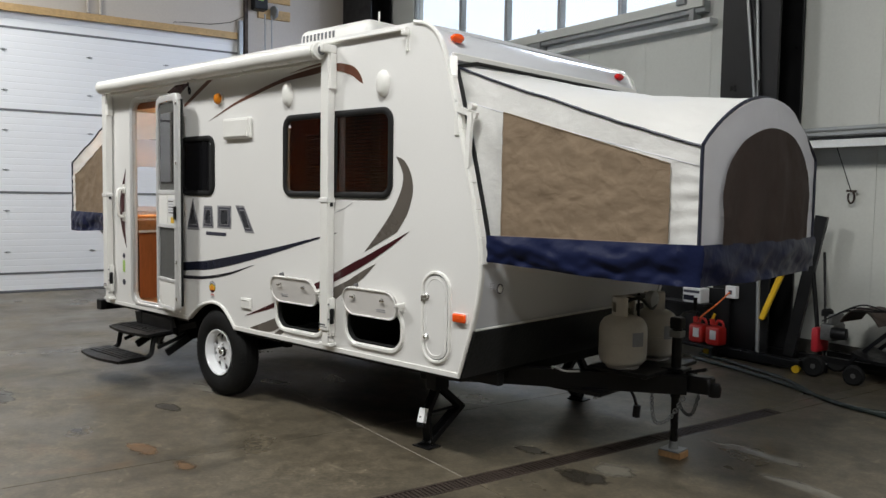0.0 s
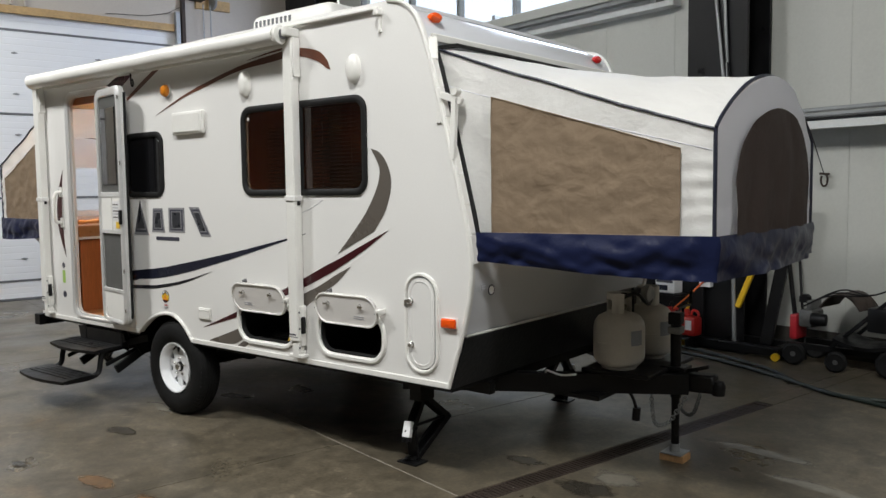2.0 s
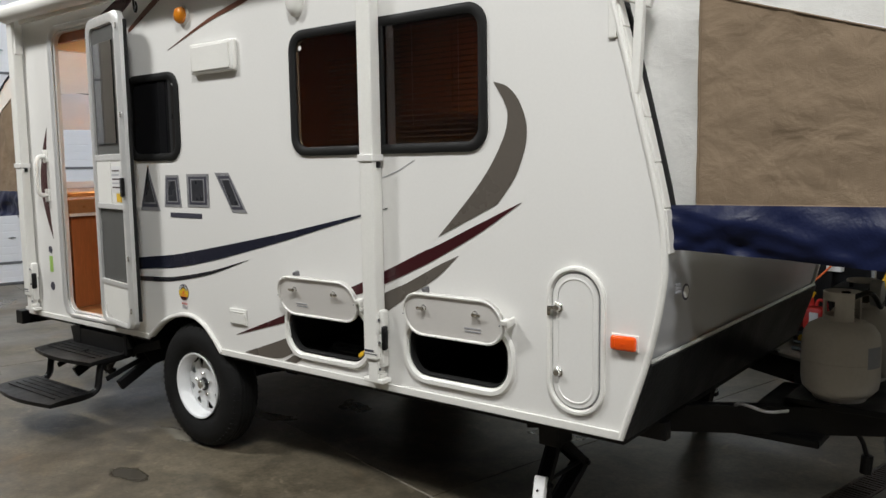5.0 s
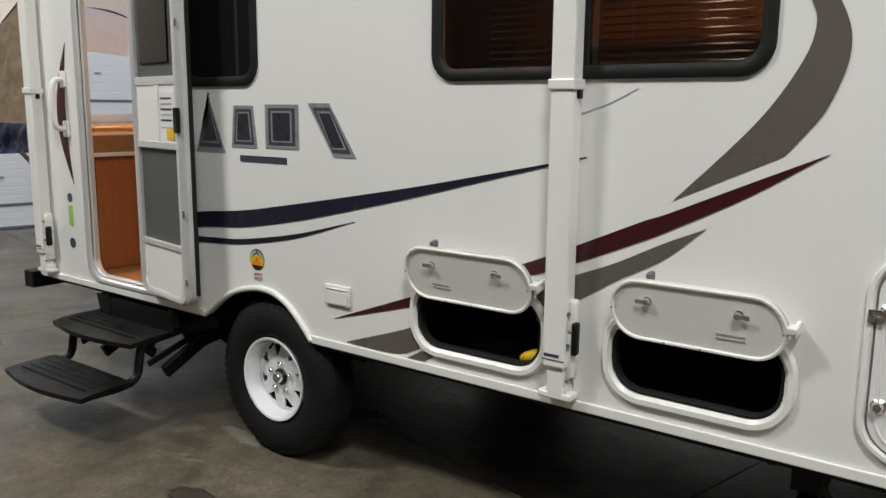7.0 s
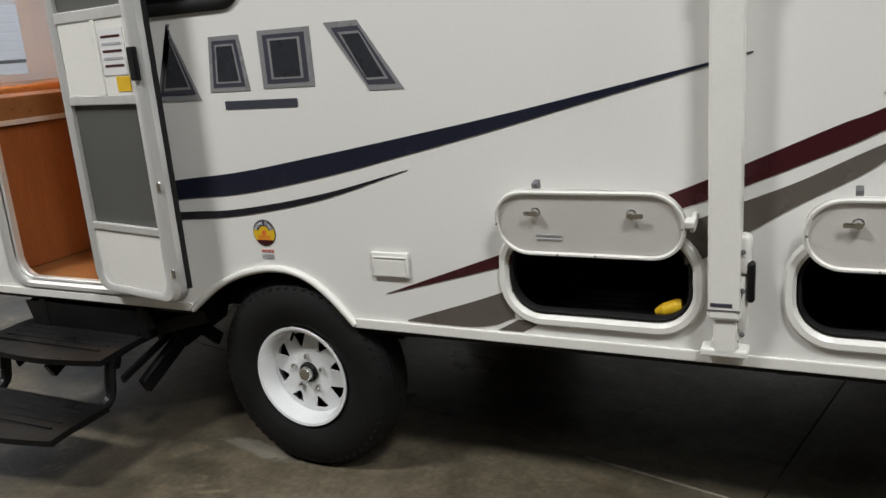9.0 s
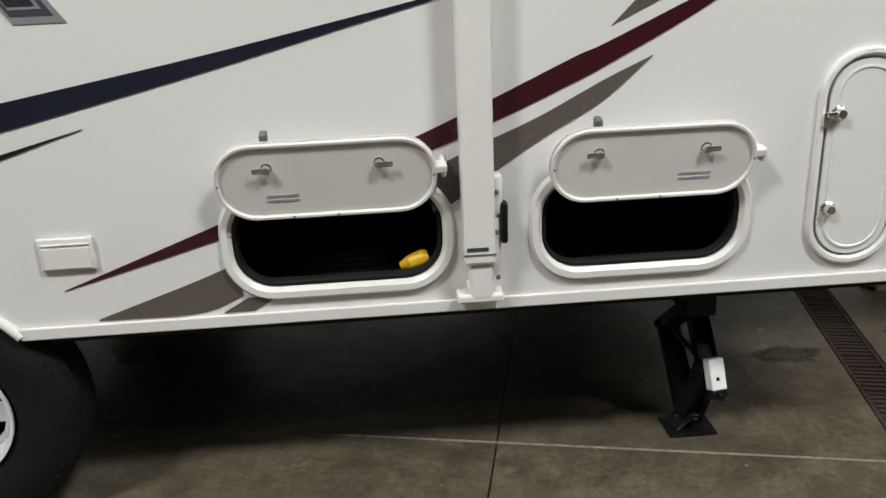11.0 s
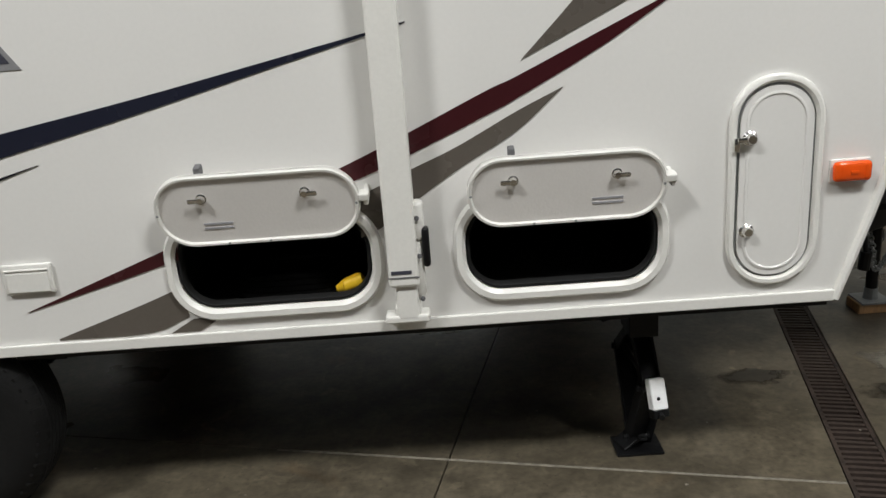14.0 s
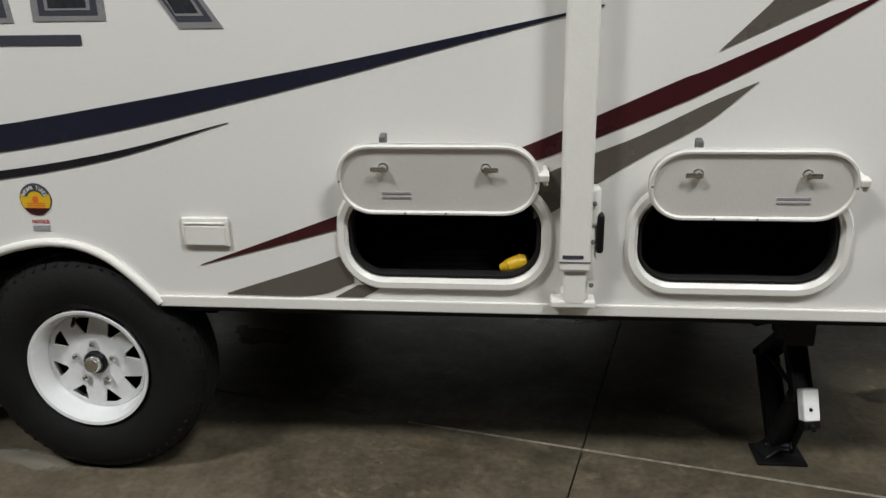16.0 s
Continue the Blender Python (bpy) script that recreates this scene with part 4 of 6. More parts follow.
put("notice_label", leafbox(0.27, 0.40, -0.0165, -0.0145, 1.36, 1.50, 0), "label", leaf)
for k in range(5):
    put("printed_bar", leafbox(0.285, 0.385, -0.0178, -0.0168, 1.385 + 0.022 * k, 1.392 + 0.022 * k, 0), "greyink" if k % 2 else "burgundy", leaf)
put("yellow_label", leafbox(0.33, 0.40, -0.0165, -0.0145, 1.31, 1.355, 0), "yellow", leaf)
put("edge_gasket", leafbox(LW - 0.004, LW + 0.005, 0.012, 0.03, Lz0 + 0.05, Lz1 - 0.05), "rubber", leaf)
for z in (0.72, 1.0, 1.75, 2.2):
    put("latch_stud", leafbox(LW - 0.02, LW - 0.005, -0.026, -0.018, z, z + 0.03, 0.003), "chrome", leaf)
put("door_latch", leafbox(LW - 0.045, LW - 0.01, -0.035, -0.018, 1.34, 1.44, 0.005), "black", leaf)
hnd = put("grab_handle", tube(smooth_line([(-3.86, -0.005, 1.57), (-3.86, -0.055, 1.555), (-3.86, -0.068, 1.45), (-3.86, -0.055, 1.345), (-3.86, -0.005, 1.33)], 5), 0.014, 10), "trim", trailer, "white plastic grab handle", True)
for z in (1.33, 1.57):
    put("handle_base", box(-3.885, -3.835, -0.012, 0.0, z - 0.04, z + 0.04, 0.006), "trim", hnd)
put("swoosh", slab([(-3.83 - 0.115 * math.sin(math.pi * k / 14), 1.06 + 0.68 * k / 14) for k in range(15)] + [(-3.83 - 0.035 * math.sin(math.pi * k / 14), 1.06 + 0.68 * k / 14) for k in range(13, 0, -1)], (), -0.0025, -0.0005), "burgundy", side)
for z, r, c in ((0.99, 0.022, "ink"), (0.76, 0.026, "ink")):
    put("round_sticker", slab([(-3.88 + r * math.cos(a), z + r * math.sin(a)) for a in np.linspace(0, 6.28, 20)[:-1]], (), -0.0025, -0.0005), c, side)
put("green_sticker", slab(rounded(-3.90, -3.86, 0.85, 0.95, 0.006), (), -0.0025, -0.0005), "green", side)
put("reflector", box(-4.17, -4.12, -0.012, -0.0005, 0.74, 0.79, 0.003), "red", trailer, "small red reflector")

# vinyl stripes
put("stripe", ribbon([(-3.02, 0.985, 0.918), (-2.775, 1.012, 0.947), (-2.53, 1.037, 0.968), (-2.22, 1.087, 1.022), (-1.925, 1.138, 1.088), (-1.643, 1.189, 1.155), (-1.372, 1.243, 1.224), (-1.03, 1.312, 1.309)]), "navy", side, "dark navy stripe")
put("stripe", ribbon([(-3.02, 0.893, 0.868), (-2.775, 0.903, 0.878), (-2.55, 0.918, 0.896), (-2.24, 0.969, 0.952), (-1.937, 1.043, 1.042)]), "blackline", side, "black stripe")
put("stripe", ribbon([(-2.045, 0.670, 0.669), (-1.85, 0.742, 0.722), (-1.64, 0.820, 0.781)]), "burgundy", side, "burgundy stripe")
put("stripe", ribbon([(-1.42, 0.905, 0.905), (-1.36, 0.928, 0.906), (-1.2, 0.989, 0.944), (-1.04, 1.058, 1.005), (-0.85, 1.143, 1.087), (-0.78, 1.170, 1.120), (-0.576, 1.262, 1.227), (-0.389, 1.345, 1.344)]), "burgundy", side, "burgundy stripe")
put("stripe", ribbon([(-1.98, 0.592, 0.588), (-1.75, 0.670, 0.590), (-1.64, 0.712, 0.628)], -0.0022), "taupe", side, "taupe stripe")
put("stripe", ribbon([(-1.18, 0.908, 0.806), (-1.13, 0.930, 0.826), (-1.045, 0.967, 0.884), (-0.927, 1.016, 0.961), (-0.785, 1.088, 1.042), (-0.673, 1.138, 1.137)], -0.0022), "taupe", side, "taupe stripe")
put("stripe", slab([(-1.69, 0.587), (-1.616, 0.587), (-1.575, 0.611), (-1.57, 0.622), (-1.629, 0.622)], (), -0.0021, -0.0003), "taupe", side)
grey = smooth_line([(-0.504, 1.778), (-0.445, 1.757), (-0.400, 1.71), (-0.369, 1.64), (-0.364, 1.58), (-0.377, 1.52), (-0.409, 1.443), (-0.449, 1.389), (-0.492, 1.337)], 4)
grey_in = smooth_line([(-0.768, 1.207), (-0.656, 1.319), (-0.564, 1.418), (-0.503, 1.502), (-0.456, 1.590), (-0.443, 1.66), (-0.46, 1.71)], 4)
put("stripe", slab([tuple(q) for q in grey] + [tuple(q) for q in grey_in], (), -0.0025, -0.0005), "taupe", side, "taupe crescent stripe")
put("stripe", ribbon([(-2.506, 2.082, 2.081), (-2.178, 2.192, 2.176), (-1.938, 2.250, 2.226), (-1.607, 2.317, 2.290), (-1.308, 2.352, 2.312), (-1.077, 2.368, 2.324), (-0.907, 2.339, 2.280), (-0.83, 2.285, 2.235), (-0.798, 2.225, 2.221)]), "brown", side, "brown arc stripe")
put("stripe", ribbon([(-1.52, 2.345, 2.344), (-1.30, 2.374, 2.364), (-1.05, 2.392, 2.378)]), "brown", side)
put("stripe", ribbon([(-3.14, 2.33, 2.23), (-2.95, 2.395, 2.30), (-2.76, 2.44, 2.395)]), "burgundy", side)
put("stripe", ribbon([(-2.86, 2.225, 2.205), (-2.66, 2.325, 2.29), (-2.42, 2.43, 2.40)]), "brown", side)
put("stripe", ribbon([(-1.075, 1.428, 1.4255), (-0.973, 1.462, 1.4595), (-0.883, 1.504, 1.503)]), "greyink", side, "faint grey hairline stripe")
# maker's mark as plain slanted blocks, dark with a silver edge
for x0, x1, z0, z1, lean, cut in ((-2.83, -2.645, 1.262, 1.50, 0.0, 0.10), (-2.605, -2.45, 1.285, 1.45, 0.0, 0.02), (-2.40, -2.215, 1.288, 1.455, 0.0, 0.0), (-2.165, -1.925, 1.268, 1.46, -0.13, 0.0)):
    loop = [(x0 + cut, z1), (x1 - cut + lean, z1), (x1, z0), (x0 - lean, z0)]
    mark = put("emblem_block", slab(loop, (), -0.0022, -0.0004), "silver", side)
    cx, cz = sum(q[0] for q in loop) / 4, sum(q[1] for q in loop) / 4
    put("emblem_core", slab([(cx + (x - cx) * 0.80, cz + (z - cz) * 0.84) for x, z in loop], (), -0.0030, -0.0023), "ink", mark)
    put("emblem_line", slab([(cx + (x - cx) * 0.62, cz + (z - cz) * 0.70) for x, z in loop], (), -0.0038, -0.0031), "silver", mark)
    put("emblem_core", slab([(cx + (x - cx) * 0.52, cz + (z - cz) * 0.63) for x, z in loop], (), -0.0046, -0.0039), "slate", mark)
put("emblem_line", slab(rounded(-2.555, -2.284, 1.231, 1.256, 0.004), (), -0.0022, -0.0004), "ink", side)
def lettering(name, words, size, mat, parent, m, depth=0.0006):
    """Words in the built-in font, as one flat mesh; m takes x, y of the text to the wall."""
    cu = bpy.data.curves.new("words", "FONT")
    cu.body, cu.size, cu.align_x, cu.align_y, cu.extrude, cu.resolution_u = words, size, "CENTER", "CENTER", depth, 3
    ob = bpy.data.objects.new("words", cu)
    me = bpy.data.meshes.new_from_object(ob)
    bpy.data.objects.remove(ob)
    bm = bmesh.new()
    bm.from_mesh(me)
    bpy.data.meshes.remove(me)
    bm.transform(m)
    return put(name, bm, mat, parent)


SX, SZ, SR = -2.472, 0.842, 0.043


def disc(r, a0=0.0, a1=2 * math.pi, n=32):
    return [(SX + r * math.cos(a), SZ + r * math.sin(a)) for a in np.linspace(a0, a1, n)[:-1 if a1 > 6 else n]]


stk = put("round_sticker", slab(disc(SR), (), -0.0022, -0.0004), "ink", side, "round yellow and black tyre sticker")
put("sticker_face", slab(disc(SR * 0.95), (), -0.0028, -0.0023), "yellow", stk)
put("sticker_band", slab(disc(SR * 0.95, 0.35, 2.79, 20) + disc(SR * 0.52, 0.35, 2.79, 20)[::-1], (), -0.0034, -0.0029), "ink", stk)
put("sticker_foot", slab(disc(SR * 0.95, 3.75, 5.67, 18), (), -0.0034, -0.0029), "burgundy", stk)
word = "RADIAL TIRES"
for k, ch in enumerate(word):
    a = 2.72 - (2.72 - 0.42) * k / (len(word) - 1)
    if ch != " ":
        lettering("letter", ch, 0.0145, "label", stk, Matrix.Translation((SX + SR * 0.735 * math.cos(a), -0.0042, SZ + SR * 0.735 * math.sin(a))) @ Matrix.Rotation(math.pi / 2 - a, 4, "Y") @ Matrix.Rotation(math.pi / 2, 4, "X"))
put("sticker_core", slab(disc(SR * 0.20), (), -0.0034, -0.0029), "orangecord", stk)
for k in range(3):
    put("sticker_bar", slab(rounded(SX - 0.024, SX + 0.024, SZ - 0.012 - 0.006 * k, SZ - 0.009 - 0.006 * k, 0.001), (), -0.0034, -0.0029), "orangecord", stk)
lettering("notice_word", "NOTICE", 0.013, "redcan", side, Matrix.Translation((SX + 0.004, -0.002, 0.782)) @ Matrix.Rotation(math.pi / 2, 4, "X"))
for k in range(3):
    put("printed_bar", slab(rounded(SX - 0.020, SX + 0.028, 0.757 + 0.006 * k, 0.7595 + 0.006 * k, 0.001), (), -0.0022, -0.0004), "greyink", side)

# storage bays: rounded frame, liner, lid swung up, latches
def bay(x0, x1, z0, z1, tilt):
    out, inn = rounded(x0 - 0.030, x1 + 0.030, z0 - 0.033, z1 + 0.032, 0.120), rounded(x0, x1, z0, z1, 0.090)
    fr = put("bay_frame", ring(out, inn, -0.014, 0.03, -0.005), "trim", trailer, "rounded white storage bay frame", True)
    put("gasket", ring(rounded(x0 + 0.001, x1 - 0.001, z0 + 0.001, z1 - 0.001, 0.090), rounded(x0 + 0.012, x1 - 0.012, z0 + 0.012, z1 - 0.012, 0.075), 0.0, 0.03, 0.004), "rubber", fr, "", True)
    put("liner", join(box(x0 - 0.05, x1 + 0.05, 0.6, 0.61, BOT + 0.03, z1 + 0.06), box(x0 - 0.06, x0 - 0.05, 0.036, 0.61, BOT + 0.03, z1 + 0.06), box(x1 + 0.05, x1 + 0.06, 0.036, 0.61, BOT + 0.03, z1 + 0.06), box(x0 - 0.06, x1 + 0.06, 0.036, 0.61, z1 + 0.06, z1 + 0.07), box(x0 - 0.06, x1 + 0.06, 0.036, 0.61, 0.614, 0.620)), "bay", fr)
    # the lid hangs from a hinge along the frame's upper edge and is swung up
    hz = 0.818 + (0.006 if tilt > 12 else 0.0)
    LM = Matrix.Translation(((x0 + x1) / 2 + (-0.010 if tilt > 12 else 0.010), -0.020, hz)) @ Matrix.Rotation(radians(tilt), 4, "X")
    w, h = (0.2455 if tilt > 12 else 0.238), (0.186 if tilt > 12 else 0.180)
    o2, i2 = rounded(-w, w, 0.0, h, 0.086), rounded(-w + 0.011, w - 0.011, 0.011, h - 0.011, 0.076)
    rim_bm = ring(o2, i2, -0.018, 0.0, -0.012)
    rim_bm.transform(LM)
    lid = put("lid", rim_bm, "trim", trailer, "open white storage bay lid", True)
    face = slab(o2, (), -0.012, -0.002)
    face.transform(LM)
    put("lid_face", face, "lid", lid)
    for lx in (-0.128, 0.118):
        knob = lathe([(0, -0.026), (0.008, -0.026), (0.010, -0.022), (0.010, -0.014), (0.013, -0.012), (0.013, -0.011)], (lx, 0, h - 0.06), "Y", 16)
        cam_bar = box(lx - (0.03 if lx < 0 else 0.010), lx + (0.010 if lx < 0 else 0.03), -0.025, -0.021, h - 0.066, h - 0.054, 0.003)
        for q in (knob, cam_bar):
            q.transform(LM)
        lt = put("latch", join(knob, cam_bar), "chrome", lid, "chrome cam latch", True)
        peg = box(lx - 0.008, lx + 0.008, 0.0, 0.03, h - 0.01, h + 0.014, 0.003)
        peg.transform(LM)
        if lx < 0:
            put("thumb_peg", peg, "doorseal", lid)
    for k in range(2):
        pb = box(-0.135 if tilt > 12 else 0.06, -0.065 if tilt > 12 else 0.135, -0.0135, -0.0122, 0.045 + 0.012 * k, 0.050 + 0.012 * k)
        pb.transform(LM)
        put("printed_bar", pb, "greyink", lid)
    for sx in (-w + 0.008, -0.08, 0.02, w - 0.008):
        sc = lathe([(0, -0.024), (0.003, -0.024), (0.0035, -0.022)], (sx, 0, 0.008 if abs(sx) < w - 0.05 else h / 2), "Y", 8)
        sc.transform(LM)
        put("screw", sc, "steelgrey", lid)
    st = join(box(w - 0.004, w + 0.022, -0.02, 0.012, h / 2 + 0.0, h / 2 + 0.02, 0.004), box(w + 0.008, w + 0.02, -0.016, 0.05, h / 2 - 0.012, h / 2 + 0.016, 0.004))
    st.transform(LM)
    put("hold_clip", st, "trim", lid, "white plastic hold-open clip")
    return fr


bay(-1.648, -1.160, 0.645, 0.868, 13)
bay(-0.925, -0.447, 0.645, 0.868, 11)

# tall narrow service door
sfr = put("service_door_frame", ring(rounded(-0.279, -0.054, 0.611, 1.133, 0.108), rounded(-0.260, -0.073, 0.630, 1.113, 0.09), -0.014, 0.0, -0.004), "trim", trailer, "rounded white service door frame", True)
# grey ring that paints the thin shadow line round the door
put("groove", ring(rounded(-0.261, -0.072, 0.629, 1.114, 0.09), rounded(-0.252, -0.081, 0.638, 1.105, 0.082), -0.002, 0.0, -0.002), "steelgrey", sfr)
sd = put("service_door", slab(rounded(-0.2535, -0.0795, 0.6365, 1.1065, 0.083), (), -0.009, -0.001), "gel", sfr)
put("raised_rim", ring(rounded(-0.240, -0.093, 0.650, 1.093, 0.07), rounded(-0.232, -0.101, 0.658, 1.085, 0.064), -0.0115, -0.0085, -0.009), "gel", sfr, "", True)
for z, arm in ((0.985, True), (0.755, False)):
    k = lathe([(0, -0.030), (0.010, -0.030), (0.013, -0.026), (0.013, -0.016), (0.018, -0.012), (0.018, -0.009)], (-0.232, 0, z), "Y", 18)
    if arm:
        k = join(k, box(-0.265, -0.232, -0.027, -0.021, z - 0.008, z + 0.006, 0.003), box(-0.272, -0.258, -0.022, -0.012, z - 0.03, z + 0.004, 0.003))
    put("lock", k, "chrome", sfr, "chrome cam lock", True)

# lamps, vents and covers on the side
def lens(name, x0, x1, z0, z1, depth, mat, label):
    b = put(name, join(box(x0 - 0.003, x1 + 0.003, -0.006, 0.0, z0 - 0.003, z1 + 0.003, 0.002)), "rubber" if mat == "red" else "trim", trailer)
    put("lens", box(x0, x1, -depth, -0.005, z0, z1, 0.011, None, 3), mat, b, label, True)


lens("marker_lamp", -0.030, 0.062, 0.864, 0.914, 0.026, "amber", "bright orange marker lamp")
put("lens_rib", join(*[box(q - 0.002, q + 0.002, -0.0275, -0.0255, 0.874, 0.904, 0.0006) for q in (-0.012, 0.044)], box(0.008, 0.026, -0.0285, -0.0255, 0.884, 0.892, 0.0012)), "amber", bpy.data.objects["marker_lamp"])
pl = put("porch_lamp", lathe([(0.046, 0.0), (0.046, -0.012), (0.04, -0.014)], (-2.36, 0, 2.235), "Y", 28), "trim", trailer, "", True)
put("lens", lathe([(0.041, -0.008), (0.041, -0.022), (0.034, -0.036), (0.018, -0.043), (0.0, -0.044)], (-2.36, 0, 2.235), "Y", 28), "orange", pl, "round amber lens", True)
for sx in (-1.53, -0.612):
    sp = put("speaker", lathe([(0.075, 0.0), (0.075, -0.02), (0.066, -0.04), (0.045, -0.052), (0.02, -0.057), (0.0, -0.058)], (0, 0, 0), "Y", 28), "trim", trailer, "white oval outdoor speaker", True)
    sp.data.transform(Matrix.Translation((sx, 0, 2.205)) @ Matrix.Diagonal((0.62, 0.75, 1.05, 1)))
vent = put("range_vent", box(-2.285, -1.95, -0.030, 0.0, 1.936, 2.082, 0.010, None, 3), "trim", trailer, "white range hood vent cover", True)
put("flap", box(-2.262, -1.973, -0.036, -0.030, 1.95, 2.066, 0.003), "trim", vent)
outl = put("outlet_cover", box(-2.083, -1.958, -0.011, 0.0, 0.722, 0.800, 0.004, None, 3), "trim", trailer, "white weatherproof outlet cover", True)
put("flap", box(-2.074, -1.967, -0.0135, -0.0105, 0.727, 0.778, 0.002), "trim", outl)
put("flap_hinge", tube([(-2.074, -0.0115, 0.785), (-1.967, -0.0115, 0.785)], 0.003, 8), "trim", outl)
cm = put("clearance_lamp", lathe([(0.03, -0.006), (0.03, 0.012), (0.022, 0.024), (0.0, 0.027)], (0, 0, 0), "X", 20), "amber", trailer, "amber clearance lamp", True)
cm.data.transform(Matrix.Translation((-0.180, 0.150, 2.436)) @ Matrix.Rotation(radians(-30), 4, "Y") @ Matrix.Diagonal((1, 1.6, 0.8, 1)))
cm2 = put("clearance_lamp", lathe([(0.03, -0.006), (0.03, 0.012), (0.022, 0.024), (0.0, 0.027)], (0, 0, 0), "X", 20), "red", trailer, "red clearance lamp", True)
cm2.data.transform(Matrix.Translation((-0.172, 1.90, 2.425)) @ Matrix.Rotation(radians(-30), 4, "Y") @ Matrix.Diagonal((1, 1.6, 0.8, 1)))
ac = put("air_conditioner", box(-2.36, -1.52, 0.70, 1.40, 2.54, 2.835, 0.07, None, 4), "trim", trailer, "white rooftop air conditioner shroud", True)
for k in range(9):
    put("grille_slot", box(-2.29 + 0.045 * k, -2.268 + 0.045 * k, 0.695, 0.72, 2.66, 2.785, 0.004), "doorseal", ac)
put("roof_vent", box(-1.25, -0.90, 0.95, 1.3, 2.54, 2.62, 0.03, None, 3), "trim", trailer)
put("antenna_mast", join(box(-1.78, -1.70, 0.95, 1.05, 2.53, 2.62, 0.01), tube([(-1.74, 1.0, 2.6), (-1.74, 1.0, 2.95)], 0.008, 8)), "trim", trailer)

# front cap details: decal, labels, light strip
put("round_decal", lathe([(0.028, 0.0), (0.028, 0.002), (0.0, 0.0021)], (0.155, 0.16, 1.05), "X", 24), "ink", cap)
put("decal_core", lathe([(0.021, 0.0022), (0.021, 0.003), (0.0, 0.0031)], (0.155, 0.16, 1.05), "X", 24), "trim", cap)
for k in range(3):
    put("printed_bar", box(0.1535, 0.156, 0.075, 0.115, 1.055 + 0.012 * k, 1.061 + 0.012 * k), "greyink", cap)

# awning: roll, two arms, feet
roll = put("awning_roll", tube([(-4.03 + 2.92 * k / 16, -0.105, 2.432 + 0.002 * math.sin(k * 2.1)) for k in range(17)], 0.052, 20), "trim", trailer, "rolled white awning", True)
put("cap_socket", lathe([(0.0, 0.0), (0.03, 0.0), (0.03, 0.003), (0.0, 0.004)], (-1.064, -0.105, 2.432), "X", 14), "doorseal", roll)
put("awning_valance", box(-4.0, -1.12, -0.05, -0.03, 2.375, 2.46, 0.006), "trim", roll)
for ex in (-4.045, -1.095):
    put("end_cap", lathe([(0.0, -0.014), (0.045, -0.012), (0.056, 0.0), (0.05, 0.014), (0.012, 0.016), (0.012, 0.03), (0.0, 0.03)], (ex, -0.105, 2.432), "X", 24), "trim", roll, "", True)
for ax in (-1.08, -4.09):
    arm = put("awning_arm", join(box(ax - 0.037, ax + 0.037, -0.070, -0.012, 0.69, 2.44, 0.008, None, 2), box(ax - 0.024, ax + 0.030, -0.060, -0.014, 0.60, 0.70, 0.006)), "trim", trailer, "white awning support arm")
    put("foot", join(box(ax - 0.055, ax + 0.055, -0.060, -0.004, 0.592, 0.612, 0.005), box(ax - 0.03, ax + 0.036, -0.055, -0.006, 0.612, 0.635, 0.006)), "trim", arm)
    put("elbow", join(box(ax + 0.030, ax + 0.058, -0.055, -0.012, 0.80, 0.90, 0.012, None, 3), box(ax + 0.030, ax + 0.052, -0.05, -0.014, 0.66, 0.80, 0.006)), "trim", arm, "", True)
    put("lever", box(ax + 0.050, ax + 0.068, -0.06, -0.03, 0.735, 0.835, 0.008, None, 3), "black", arm, "black lock lever", True)
    put("collar", box(ax - 0.042, ax + 0.042, -0.076, -0.008, 1.50, 1.53, 0.004), "gel", arm)
    put("side_clip", box(ax + 0.037, ax + 0.047, -0.05, -0.03, 1.475, 1.50, 0.003), "black", arm)
    put("top_bracket", join(box(ax - 0.03, ax + 0.05, -0.12, -0.012, 2.42, 2.47, 0.008), box(ax + 0.03, ax + 0.05, -0.06, -0.01, 2.2, 2.42, 0.006)), "trim", arm)
    put("joint_line", box(ax - 0.038, ax + 0.038, -0.0712, -0.0702, 0.714, 0.718), "doorseal", arm)
    put("maker_bar", box(ax - 0.030, ax + 0.020, -0.0712, -0.0702, 0.725, 0.734), "ink", arm)
    for z in (0.655, 0.765, 0.86):
        put("bolt", lathe([(0.006, -0.002), (0.006, -0.006), (0.0, -0.007)], (ax + 0.042, -0.055, z), "Y", 10), "doorseal", arm)
put("strap_loop", tube(smooth_line([(-2.72, -0.05, 2.38), (-2.715, -0.05, 2.31), (-2.70, -0.05, 2.29), (-2.69, -0.05, 2.31), (-2.70, -0.05, 2.34)], 4), 0.006, 6), "black", roll)

